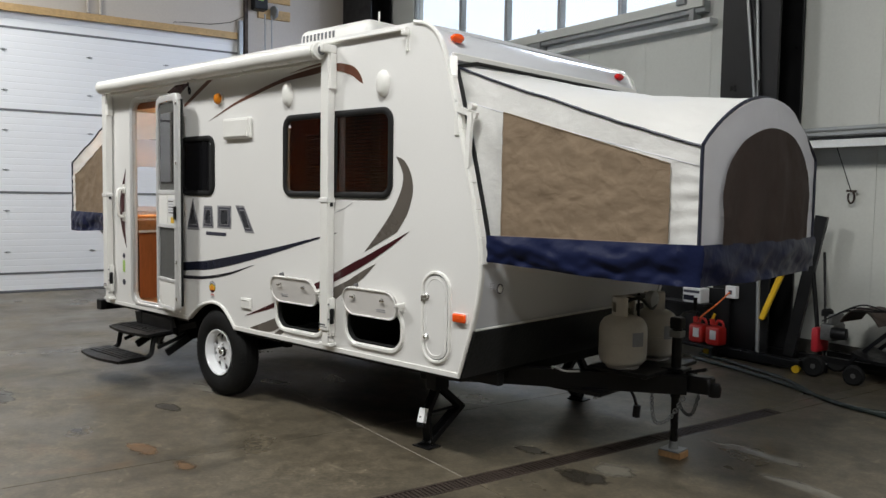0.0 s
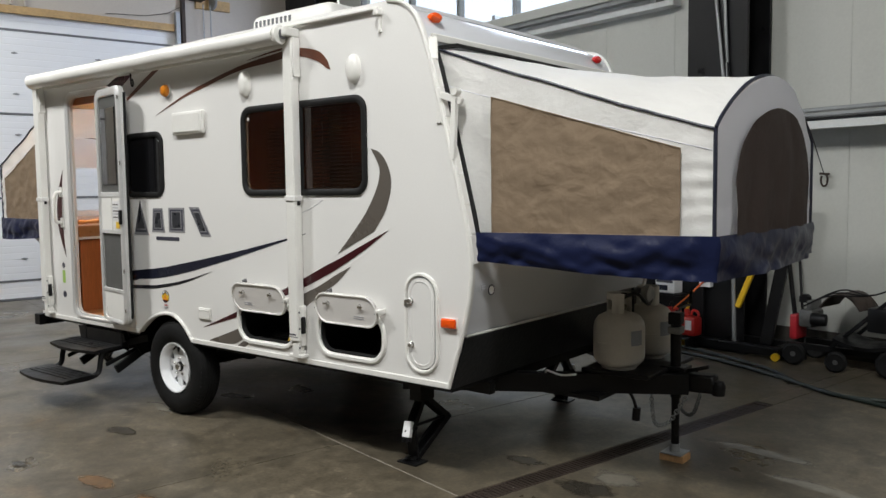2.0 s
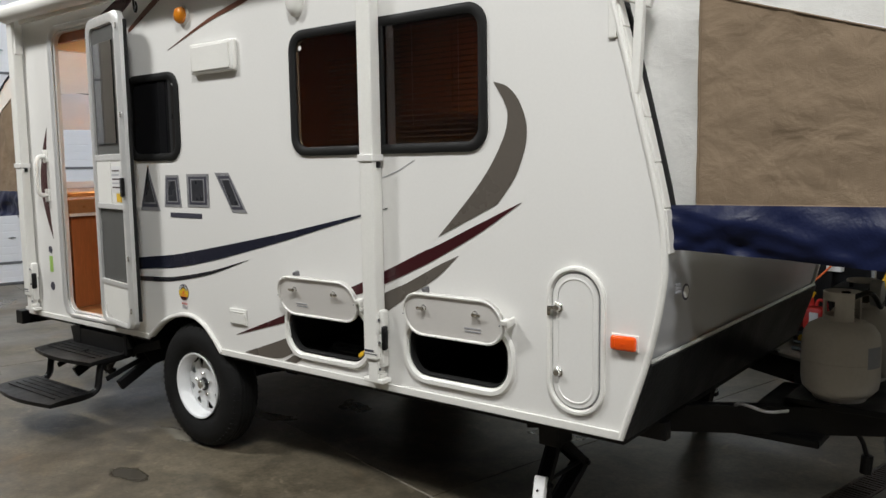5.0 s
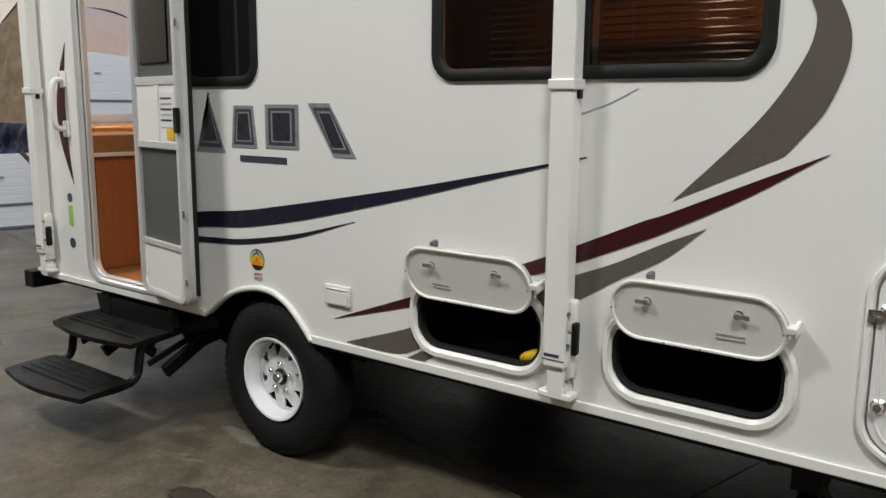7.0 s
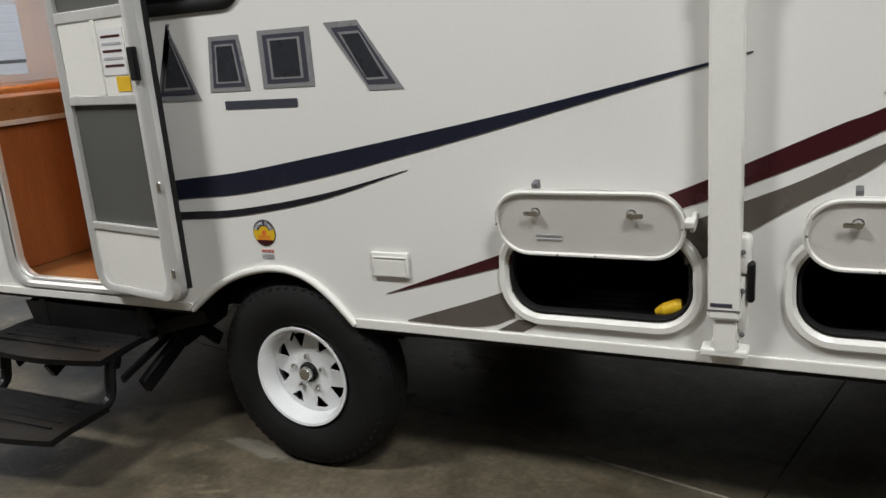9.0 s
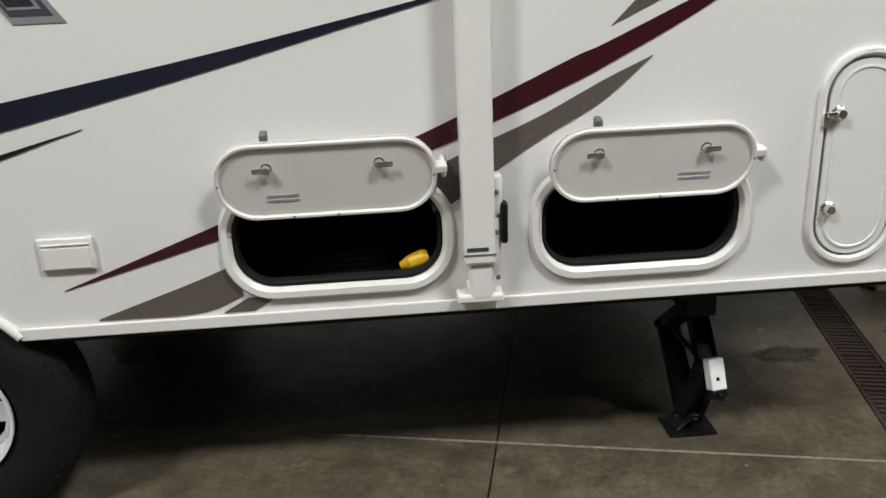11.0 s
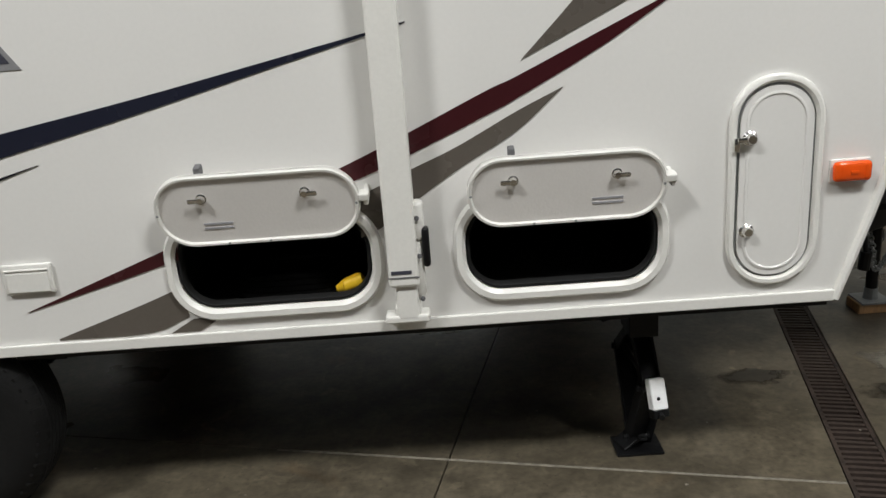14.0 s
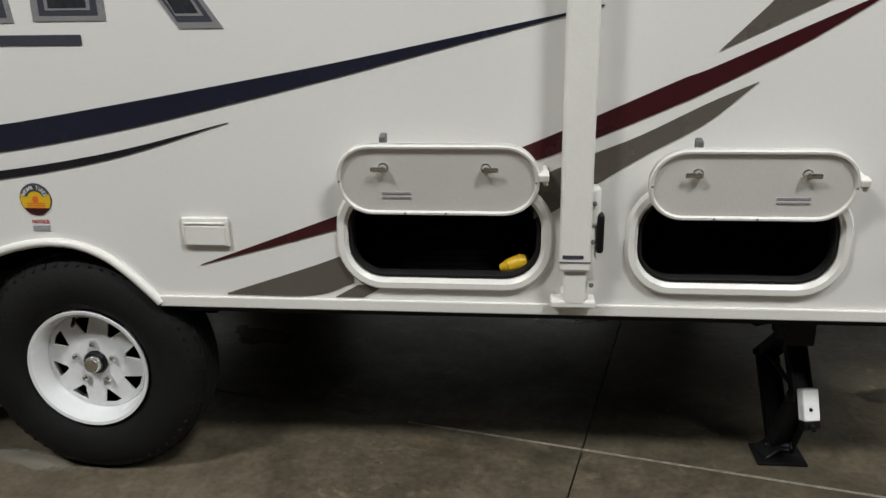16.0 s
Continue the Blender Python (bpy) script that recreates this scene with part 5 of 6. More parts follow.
# wheels
def wheel(y, sgn):
    c = Vector((-2.410, y, 0.351))
    w = put("wheel", lathe([(0.03, 0.10 * sgn), (0.03, 0.055 * sgn), (0.0, 0.055 * sgn)], c, "Y", 16), "black", trailer, "white spoked trailer wheel")
    half = 0.088
    prof = [(0.178, -half * 0.78), (0.20, -half * 0.98), (0.245, -half * 1.08), (0.285, -half * 1.0), (0.318, -half * 0.80), (0.331, -half * 0.6), (0.335, -half * 0.3), (0.335, half * 0.3), (0.331, half * 0.6), (0.318, half * 0.8), (0.285, half), (0.245, half * 1.08), (0.20, half), (0.178, half * 0.78)]
    put("tyre", lathe([(r - 0.007 * (r > 0.25), h) for r, h in prof], c, "Y", 64, False), "tyre", w, "dusty black tyre", True)
    for k in range(-2, 3):
        put("tread_rib", lathe([(0.327, -0.007), (0.331, -0.005), (0.331, 0.005), (0.327, 0.007)], c + Vector((0, k * 0.021, 0)), "Y", 64, False), "tyre", w)
    s = sgn
    lugs = bmesh.new()
    for k in range(2 * 58):
        a, e = 2 * math.pi * k / 116, 1 if k % 2 else -1
        t0, t1 = a - 0.017, a + 0.017
        ya, yb = e * half * 0.52, e * half * 0.86
        vs = [lugs.verts.new(c + Vector((r * math.cos(q), h, r * math.sin(q)))) for r, h in ((0.3305, ya), (0.3085, yb), (0.31, ya), (0.29, yb)) for q in (t0, t1)]
        for f in ((0, 1, 3, 2), (4, 5, 7, 6), (0, 1, 5, 4), (2, 3, 7, 6), (0, 2, 6, 4), (1, 3, 7, 5)):
            lugs.faces.new([vs[q] for q in f])
    tagged(put("tread_lugs", lugs, "tyre", w), kind="stuff")
    put("rim", lathe([(0.166, 0.08 * s), (0.168, -0.06 * s), (0.180, -0.076 * s), (0.179, -0.082 * s), (0.170, -0.080 * s), (0.162, -0.066 * s), (0.155, -0.02 * s), (0.150, -0.012 * s)], c, "Y", 64, False), "rim", w, "white painted rim", True)
    # spoke disc with eight triangular windows
    disc = [(0.152 * math.cos(a), 0.152 * math.sin(a)) for a in np.linspace(0, 2 * math.pi, 65)[:-1]]
    holes = []
    for k in range(8):
        a = 2 * math.pi * (k + 0.3) / 8
        tri = [(0.138, a - 0.20), (0.141, a), (0.138, a + 0.20), (0.092, a + 0.05), (0.092, a - 0.05)]
        holes.append([(r * math.cos(q), r * math.sin(q)) for r, q in tri])
    d = slab(disc, holes, -0.012 * s, -0.004 * s)
    for q in d.verts:
        r = math.hypot(q.co.x, q.co.z)
        q.co.y -= s * 0.028 * max(0, 1 - r / 0.15) + s * 0.008
    d.transform(Matrix.Translation(c))
    put("spokes", d, "rim", w)
    put("backing", lathe([(0.158, 0.02 * s), (0.0, 0.02 * s)], c, "Y", 32), "black", w)
    put("hub", lathe([(0.036, -0.02 * s), (0.036, -0.036 * s), (0.031, -0.042 * s), (0.026, -0.042 * s)], c, "Y", 24, False), "black", w, "", True)
    put("hub_cap", lathe([(0.024, -0.035 * s), (0.024, -0.056 * s), (0.020, -0.061 * s), (0.0, -0.062 * s)], c, "Y", 24), "chrome", w, "metal grease cap", True)
    for k in range(5):
        a = 2 * math.pi * k / 5 + 0.3
        put("lug_nut", lathe([(0.010, -0.02 * s), (0.010, -0.042 * s), (0.006, -0.047 * s), (0.0, -0.048 * s)], c + Vector((0.06 * math.cos(a), 0, 0.06 * math.sin(a))), "Y", 6), "chrome", w)
    va = 1.9
    fit = Matrix.Translation(c) @ Matrix.Diagonal((0.97, 1, 0.97, 1)) @ Matrix.Translation(-c)
    put("valve_stem", tube([c + Vector((0.145 * math.cos(va), -0.03 * s, 0.145 * math.sin(va))), c + Vector((0.128 * math.cos(va), -0.055 * s, 0.128 * math.sin(va)))], 0.005, 8), "black", w)
    for ob in [w] + [q for q in w.children if not q.name.startswith(("tyre", "tread"))]:
        ob.data.transform(fit)


wheel(0.086, 1)
wheel(W - 0.086, -1)
put("axle", tube([(-2.41, 0.2, 0.351), (-2.41, W - 0.2, 0.351)], 0.035, 12), "black", trailer)
for y in (0.36, W - 0.36):
    put("leaf_spring", join(*[beam((-2.75 + 0.05 * k, y, 0.42 - 0.012 * k), (-2.05 - 0.05 * k, y, 0.42 - 0.012 * k), 0.05, 0.01) for k in range(4)]), "black", trailer)
    put("hanger", join(box(-2.80, -2.72, y - 0.03, y + 0.03, 0.40, 0.53, 0.004), box(-2.08, -2.0, y - 0.03, y + 0.03, 0.40, 0.53, 0.004)), "black", trailer)
    put("chassis_rail", box(-4.27, 0.02, y - 0.025, y + 0.025, 0.455, BOT - 0.031, 0.004), "black", trailer)
for x in (-3.4, -1.75, -0.9, -0.1):
    put("cross_member", box(x - 0.03, x + 0.03, 0.36, W - 0.36, 0.46, BOT - 0.032, 0.004), "black", trailer)

# tongue
CY = 1.145                               # the tongue's middle line
TIP = Vector((0.83, CY, 0.475))
for s in (-1, 1):
    put("tongue_beam", beam((-0.55, CY + s * 0.86, 0.475), TIP + Vector((-0.02, s * 0.045, 0)), 0.055, 0.11), "black", trailer, "black steel tongue beam")
put("coupler", join(beam(TIP + Vector((-0.12, 0, 0.0)), TIP + Vector((0.12, 0, 0.01)), 0.09, 0.10, 0.012), lathe([(0.0, 0.03), (0.03, 0.025), (0.04, 0.0), (0.035, -0.05), (0.0, -0.05)], TIP + Vector((0.13, 0, 0.0)), "Z", 18), beam(TIP + Vector((-0.05, 0, 0.06)), TIP + Vector((0.08, 0, 0.10)), 0.02, 0.02)), "black", trailer, "black hitch coupler with latch", True)
put("tongue_plate", box(0.30, 0.70, CY - 0.32, CY + 0.32, 0.53, 0.553, 0.004), "black", trailer)
put("tongue_tray", box(0.10, 0.45, CY - 0.40, CY + 0.40, 0.395, 0.425, 0.006), "black", trailer)
JX = 0.720
jk = put("tongue_jack", join(tube([(JX, CY, 0.38), (JX, CY, 0.82)], 0.030, 16), box(JX - 0.07, JX + 0.07, CY - 0.06, CY + 0.06, 0.54, 0.56, 0.004)), "black", trailer, "black tongue jack on a wood block")
put("inner_tube", tube([(JX, CY, 0.07), (JX, CY, 0.42)], 0.023, 14), "black", jk)
put("foot_plate", join(box(JX - 0.062, JX + 0.062, CY - 0.062, CY + 0.062, 0.062, 0.070, 0.002), lathe([(0.03, 0.068), (0.026, 0.090), (0.026, 0.115)], (JX, CY, 0.0), "Z", 14)), "steelgrey", jk)
put("jack_head", box(JX - 0.036, JX + 0.036, CY - 0.036, CY + 0.036, 0.79, 0.86, 0.01), "black", jk)
put("clamp", box(JX - 0.036, JX + 0.036, CY - 0.036, CY + 0.036, 0.74, 0.78, 0.006), "steelgrey", jk)
put("crank", join(tube([(JX, CY, 0.84), (JX - 0.02, CY + 0.12, 0.87), (JX - 0.02, CY + 0.26, 0.87)], 0.008, 8), tube([(JX - 0.02, CY + 0.26, 0.87), (JX - 0.02, CY + 0.27, 0.95)], 0.012, 8)), "black", jk)
blk = thing("wood_block", (JX, CY, 0), "scuffed wooden block under the jack foot", "wood block")
put("block", box(JX - 0.07, JX + 0.07, CY - 0.055, CY + 0.055, GROUND, 0.062, 0.004), "freshwood", blk)


def chain(points, name="safety_chain"):
    pts = smooth_line(points, 8)
    bms = []
    for k in range(len(pts) - 1):
        a, b = Vector(pts[k]), Vector(pts[k + 1])
        d = (b - a)
        q = d.to_track_quat("X", "Z").to_matrix().to_4x4() @ Matrix.Rotation(radians(90 * (k % 2)), 4, "X")
        L = d.length * 0.72
        loop = [Matrix.Translation((a + b) / 2) @ q @ Vector((L * math.cos(t), 0.011 * math.sin(t), 0)) for t in np.linspace(0, 2 * math.pi, 11)[:-1]]
        bms.append(tube(loop, 0.0035, 5, True))
    return put(name, join(*bms), "steelgrey", trailer, "hanging steel safety chain")


chain([(0.62, CY - 0.10, 0.45), (0.64, CY - 0.13, 0.33), (0.66, CY - 0.12, 0.24), (0.72, CY - 0.08, 0.26), (0.80, CY - 0.05, 0.40)])
chain([(0.62, CY + 0.10, 0.45), (0.70, CY + 0.13, 0.28), (0.78, CY + 0.1, 0.27), (0.84, CY + 0.06, 0.40)])
put("tow_plug", join(tube(smooth_line([(0.45, CY - 0.25, 0.50), (0.55, CY - 0.22, 0.42), (0.58, CY - 0.2, 0.33)], 5), 0.009, 8), tube([(0.58, CY - 0.2, 0.34), (0.575, CY - 0.2, 0.27)], 0.022, 10)), "black", trailer)

# stabiliser leg
def stabiliser(x, y, s):
    """A scissor jack: four channel arms round a screw, its drive end towards the outside of the trailer."""
    top, near, far, low = Vector((x - 0.012, y + s * 0.07, 0.395)), Vector((x - 0.004, y - s * 0.040, 0.240)), Vector((x - 0.012, y + s * 0.275, 0.235)), Vector((x - 0.030, y + s * 0.015, 0.050))
    st = put("stabiliser_jack", join(box(x - 0.055, x + 0.030, y + s * 0.07 - 0.06, y + s * 0.07 + 0.06, 0.375, 0.527, 0.004), box(x - 0.075, x + 0.05, y - 0.05, y + 0.19, 0.512, 0.526, 0.002)), "black", trailer, "black scissor stabiliser jack lowered to the floor")
    for a, b, w in ((top, near, 0.052), (top, far, 0.058), (near, low, 0.062), (far, low, 0.062)):
        d = (b - a).normalized() * 0.015
        q = Vector((w / 2, 0, 0))
        put("arm", join(beam(a - d, b + d, w, 0.006), beam(a - d + q, b + d + q, 0.005, 0.036), beam(a - d - q, b + d - q, 0.005, 0.036)), "black", st)
    put("screw", tube([near, far], 0.009, 10), "black", st)
    for p in (top, near, far, low):
        put("pivot_pin", tube([p - Vector((0.042, 0, 0)), p + Vector((0.042, 0, 0))], 0.010, 10), "black", st)
    put("foot", join(box(x - 0.105, x + 0.035, y - 0.05, y + 0.06, GROUND, GROUND + 0.010, 0.003), beam((x - 0.09, y, GROUND + 0.01), (x - 0.045, y + s * 0.015, 0.058), 0.07, 0.012)), "black", st)
    put("drive_end", beam((x - 0.000, y - s * 0.058, 0.278), (x + 0.006, y - s * 0.088, 0.195), 0.046, 0.035), "zinc", st, "metal drive nut bracket, white in place of its glare")
    put("drive_nut", join(lathe([(0.0, -0.024), (0.009, -0.024), (0.009, 0.0), (0.0, 0.0)], (x + 0.007, y - s * 0.098, 0.186), "Y", 6), beam((x + 0.006, y - s * 0.086, 0.196), (x + 0.008, y - s * 0.092, 0.172), 0.05, 0.032)), "black", st)
    put("pin", lathe([(0.0, -0.012), (0.005, -0.012), (0.005, 0.0)], (x + 0.003, y - s * 0.085, 0.232), "Y", 8), "black", st)


stabiliser(-0.41, 0.225, 1)
stabiliser(-0.395, W - 0.225, -1)

# entry step, folded out
stp = put("entry_step", join(box(-3.60, -3.08, 0.16, 0.50, 0.40, 0.545, 0.004), box(-3.62, -3.58, 0.0, 0.30, 0.42, 0.54, 0.004), box(-3.10, -3.06, 0.0, 0.30, 0.42, 0.54, 0.004), beam((-3.60, 0.35, 0.50), (-3.60, 0.06, 0.42), 0.02, 0.06), beam((-3.08, 0.35, 0.50), (-3.08, 0.06, 0.42), 0.02, 0.06)), "black", trailer, "black folding two-tread entry step")
for ya, yb, z in ((-0.20, 0.05, 0.430), (-0.44, -0.20, 0.250)):
    t = sheet(lambda a, b: Vector((-3.75 + 0.66 * a, ya + (yb - ya) * b - 0.045 * math.sin(math.pi * a) * (1 - b), z - 0.012 * (1 - b) ** 3)), 16, 6, 0.022)
    td = put("tread", t, "black", stp, "ribbed black step tread", True)
    for k in range(5):
        put("grip_rib", box(-3.69, -3.15, ya + 0.05 + 0.04 * k, ya + 0.058 + 0.04 * k, z - 0.004, z + 0.002, 0.001), "black", td)
for sx in (-3.70, -3.14):
    put("hanger", tube(smooth_line([(sx, 0.06, 0.41), (sx, -0.10, 0.39), (sx, -0.13, 0.33), (sx, -0.15, 0.25), (sx, -0.23, 0.222), (sx, -0.39, 0.222)], 4), 0.020, 8), "black", stp)
    put("link", beam((sx + 0.02, 0.4, 0.46), (sx + 0.02, -0.1, 0.30), 0.012, 0.03), "black", stp)


for sx in (-3.60, -3.10):
    put("scissor_bar", beam((sx + 0.03, 0.42, 0.50), (sx + 0.03, -0.05, 0.26), 0.03, 0.06), "black", stp)
    put("scissor_bar", beam((sx + 0.05, 0.10, 0.52), (sx + 0.05, 0.34, 0.30), 0.025, 0.05), "black", stp)
put("side_plate", slab([(0.0, 0.0), (0.42, 0.0), (0.36, -0.16), (0.12, -0.20)], (), 0, 0.012), "black", stp)
bpy.data.objects["side_plate"].data.transform(Matrix.Translation((-3.03, 0.02, 0.545)) @ Matrix.Rotation(radians(90), 4, "Z"))

put("housing", join(box(-3.70, -3.10, 0.02, 0.40, 0.445, 0.525, 0.006), slab([(-3.70, 0.525), (-3.05, 0.525), (-3.02, 0.47), (-3.20, 0.405), (-3.66, 0.405)], (), 0.004, 0.018), beam((-3.14, 0.03, 0.43), (-2.86, 0.10, 0.50), 0.03, 0.05), beam((-3.62, -0.02, 0.41), (-3.30, 0.05, 0.28), 0.025, 0.045), beam((-3.16, -0.02, 0.41), (-3.40, 0.06, 0.28), 0.025, 0.045)), "black", stp)

# ---- tent beds ----
def tent(sgn, rootx, tipx, ya, yb, ta, tb, ztip, crown, z0, see_through, name):
    """A tent bed: rootx(z) gives the wall of the trailer, the hoop stands at tipx; ya..yb at the wall, ta..tb at the hoop."""
    ztop = 2.265
    bed = put(name, box(min(rootx(1.25) - sgn * 0.03, tipx), max(rootx(1.25) - sgn * 0.03, tipx), 0.26, 1.78, 1.215, 1.275, 0.006), "trim", trailer, "pulled-out tent bed with white canvas and navy skirt")

    def yn(x):
        f = max(0, min(1, (x - rootx(1.7)) / (tipx - rootx(1.7))))
        return ya + (ta - ya) * f

    def yf(x):
        f = max(0, min(1, (x - rootx(1.7)) / (tipx - rootx(1.7))))
        return yb + (tb - yb) * f

    def zt(f):
        return ztop + (ztip - ztop) * f - 0.012 * math.sin(math.pi * f)

    def hoop(s):
        return ztip + crown * math.sin(math.pi * s) ** 0.85

    def roof(a, b):
        x = rootx(ztop) + (tipx - rootx(ztop)) * a
        lo, hi = yn(x), yf(x)
        z = zt(a) + (0.03 * (1 - a) + crown * a ** 1.3) * math.sin(math.pi * b) ** 0.85
        p = (x, lo + (hi - lo) * b, z)
        return Vector((p[0], p[1], p[2] + wrinkle(p, 0.22, 0.010)))

    put("roof_cloth", sheet(roof, 36, 30), "canvas", bed, "white tent roof cloth", True)

    def wall(yfun, out):
        def fn(a, b):
            xt = rootx(ztop) + (tipx - rootx(ztop)) * a
            xb = rootx(z0) + (tipx - rootx(z0)) * a
            zz = z0 + (zt(a) - z0) * b
            x = xb + (xt - xb) * b
            p = (x, yfun(x), zz)
            fan = 0.004 * math.sin(26 * a + 5 * b + 3 * noise.noise(Vector((a * 4, b * 3, 1.0)))) * (1 - a) ** 2 + 0.004 * math.sin(40 * (b - 0.5 * a)) * a ** 6
            return Vector((x, yfun(x) + out * (wrinkle(p, 0.16, 0.009, 2.0) + fan) * math.sin(math.pi * b) ** 0.7, zz))
        return fn
    near = put("side_cloth", sheet(wall(yn, -1), 80, 36), "canvas", bed, "white canvas side wall", True)
    put("side_cloth", sheet(wall(yf, 1), 30, 16), "canvas", bed, "white canvas side wall", True)
    # tan flap over the near side window

    def flap(a, b):
        xx0, xx1 = (0.218, 1.115) if sgn > 0 else (rootx(1.5) - 0.10, tipx + 0.12)
        x = xx0 + (xx1 - xx0) * a
        f = (x - rootx(1.9)) / (tipx - rootx(1.9))
        hi = (1.998 + (1.72 - 1.998) * a) if sgn > 0 else zt(f) - 0.17
        z = 1.345 + (hi - 1.345) * b
        p = (x, 0, z)
        return Vector((x, yn(x) - 0.016 + min(0.004, wrinkle(p, 0.11, 0.008, 5.0)), z))
    fl = put("window_flap", sheet(flap, 60, 36), "tan", near, "creased tan window flap", True)
    edge = [flap(k / 20, 0) for k in range(21)] + [flap(1, k / 12) for k in range(1, 13)] + [flap(1 - k / 20, 1) for k in range(1, 21)] + [flap(0, 1 - k / 12) for k in range(1, 12)]
    put("flap_hem", tube([p + Vector((0, -0.002, 0)) for p in edge], 0.003, 5, True), "tan", near)
    # end wall with an arched window
    def endz(b):
        return hoop(b)

    def end(a, b):
        y = ta + (tb - ta) * a
        z = z0 + (endz(a) - z0) * b
        p = (tipx, y, z)
        return Vector((tipx + sgn * (0.035 * math.sin(math.pi * a) + wrinkle(p, 0.2, 0.008, 4.0)), y, z))
    bm = sheet(end, 40, 24)
    if see_through:
        kill = [f for f in bm.faces if 0.18 < (f.calc_center_median().y - ta) / (tb - ta) < 0.82 and z0 + 0.05 < f.calc_center_median().z < 1.80]
        bmesh.ops.delete(bm, geom=kill, context="FACES")
    ew = put("end_cloth", bm, "canvas_end", bed, "white canvas end wall with daylight tint in its colour", True)
    if not see_through:
        def mesh(a, b):
            y = ta + 0.17 + (tb - ta - 0.34) * a
            s = (2 * a - 1)
            top = 1.58 + 0.345 * max(0, 1 - s * s) ** 0.5
            z = z0 + 0.004 + (top - z0) * b
            p = (0, y, z)
            q = (y - ta) / (tb - ta)
            return Vector((tipx + sgn * (0.035 * math.sin(math.pi * q) + 0.026 + 0.008 * math.sin(y * 19) * (1 - b) + wrinkle(p, 0.15, 0.006, 8.0)), y, z))
        put("mesh_window", sheet(mesh, 48, 26), "mesh", ew, "dark brown arched mesh window", True)
    # navy vinyl skirt round three sides
    path = [(rootx(1.3) - sgn * 0.01, ya - 0.012)] + [(rootx(1.3) + (tipx + sgn * 0.02 - rootx(1.3)) * k / 24, yn(rootx(1.3) + (tipx - rootx(1.3)) * k / 24) - 0.016) for k in range(1, 25)]
    path += [(tipx + sgn * (0.014 + 0.036 * math.sin(math.pi * k / 24)), ta - 0.012 + (tb - ta + 0.024) * k / 24) for k in range(1, 25)]
    path += [(tipx + (rootx(1.3) - tipx) * k / 10, yf(tipx + (rootx(1.3) - tipx) * k / 10) + 0.014) for k in range(1, 11)]
    npth = len(path) - 1

    def skirt(a, b):
        i = min(npth - 1, int(a * npth))
        f = a * npth - i
        x, y = path[i][0] + (path[i + 1][0] - path[i][0]) * f, path[i][1] + (path[i + 1][1] - path[i][1]) * f
        low = 1.205 - 0.056 * math.sin(min(1, a * 2.3) * math.pi / 2) + (0.02 if a > 0.8 else 0)
        z = 1.345 + (low - 1.345) * b
        p = (x * 0.6, y * 0.6, z)
        sag = wrinkle((p[0] + 1.1 * z, p[1] + 1.1 * z, p[2] * 0.7), 0.17, 0.034, 4.0)
        d = 0.014 + max(-0.012, 0.016 * math.sin(math.pi * min(1, b * 1.3)) + (sag + wrinkle((p[0] - 0.5 * z, p[1] - 0.5 * z, p[2] * 0.4), 0.09, 0.030, 9.0)) * (0.2 + 0.8 * b))
        on_end = abs(x - tipx) < 0.07
        return Vector((x + sgn * d * (0.6 if on_end else 0), y - (0 if on_end else d), z))
    put("skirt", sheet(skirt, 190, 16), "skirt", bed, "wrinkled navy vinyl skirt", True)
    # piping
    rim = [Vector((tipx + sgn * 0.006, ta + (tb - ta) * k / 30, hoop(k / 30) + 0.004)) for k in range(31)]
    put("piping", tube(rim, 0.009, 6), "piping", bed)
    put("piping", tube([roof(k / 24, 0) + Vector((0, -0.003, 0.0)) for k in range(25)], 0.007, 6), "piping", bed)
    for yy in (ta, tb):
        put("piping", tube([(tipx + sgn * 0.006, yy - (0.004 if yy == ta else -0.004), 1.2 + (ztip - 1.2) * k / 6) for k in range(7)], 0.009, 6), "piping", bed)
    put("hem", tube([wall(yn, -1)(k / 24, 0.80) + Vector((0, -0.001, 0)) for k in range(25)], 0.0022, 5), "canvas_end", near)
    put("root_gasket", tube([(rootx(z) + sgn * 0.012, ya - 0.012, z) for z in np.linspace(1.22, ztop, 12)] + [(rootx(ztop) + sgn * 0.01, ya + (yb - ya) * k / 12, ztop + 0.035) for k in range(1, 13)], 0.012, 6), "rubber", bed)
    return bed


fx = lambda z: xf(min(2.5, max(0.6, z))) + 0.004
bed1 = tent(1, fx, 1.25, 0.075, 2.03, 0.24, 1.76, 1.80, 0.285, 1.335, False, "front_tent_bed")
put("tent_rail", join(*[beam((xf(a) + 0.010, 0.020, a), (xf(b) + 0.010, 0.020, b), 0.045, 0.022, 0.004) for a, b in zip(np.linspace(1.19, 2.2, 8), np.linspace(1.19, 2.2, 8)[1:])] + [beam((xf(2.2) + 0.01, 0.02, 2.2), (xf(2.32) + 0.01, 0.06, 2.32), 0.045, 0.022, 0.004), beam((xf(2.32) + 0.01, 0.05, 2.32), (xf(2.33) + 0.01, 2.05, 2.33), 0.022, 0.04, 0.004)]), "trim", bed1, "white tent bed rail")
cat = put("latch_bracket", join(beam((-0.02, 0.0, 2.02), (0.09, 0.02, 1.98), 0.03, 0.035), beam((0.06, 0.0, 2.0), (0.045, 0.0, 1.70), 0.025, 0.03), box(-0.05, -0.02, -0.01, 0.02, 1.88, 2.06, 0.005), lathe([(0.0, -0.02), (0.018, -0.02), (0.018, 0.02), (0.0, 0.02)], (0.07, 0.0, 2.03), "Y", 14)), "trim", bed1, "white plastic travel latch")
bed2 = tent(-1, lambda z: -4.205, -5.36, 0.10, 2.0, 0.20, 1.8, 1.83, 0.28, 1.32, True, "rear_tent_bed")
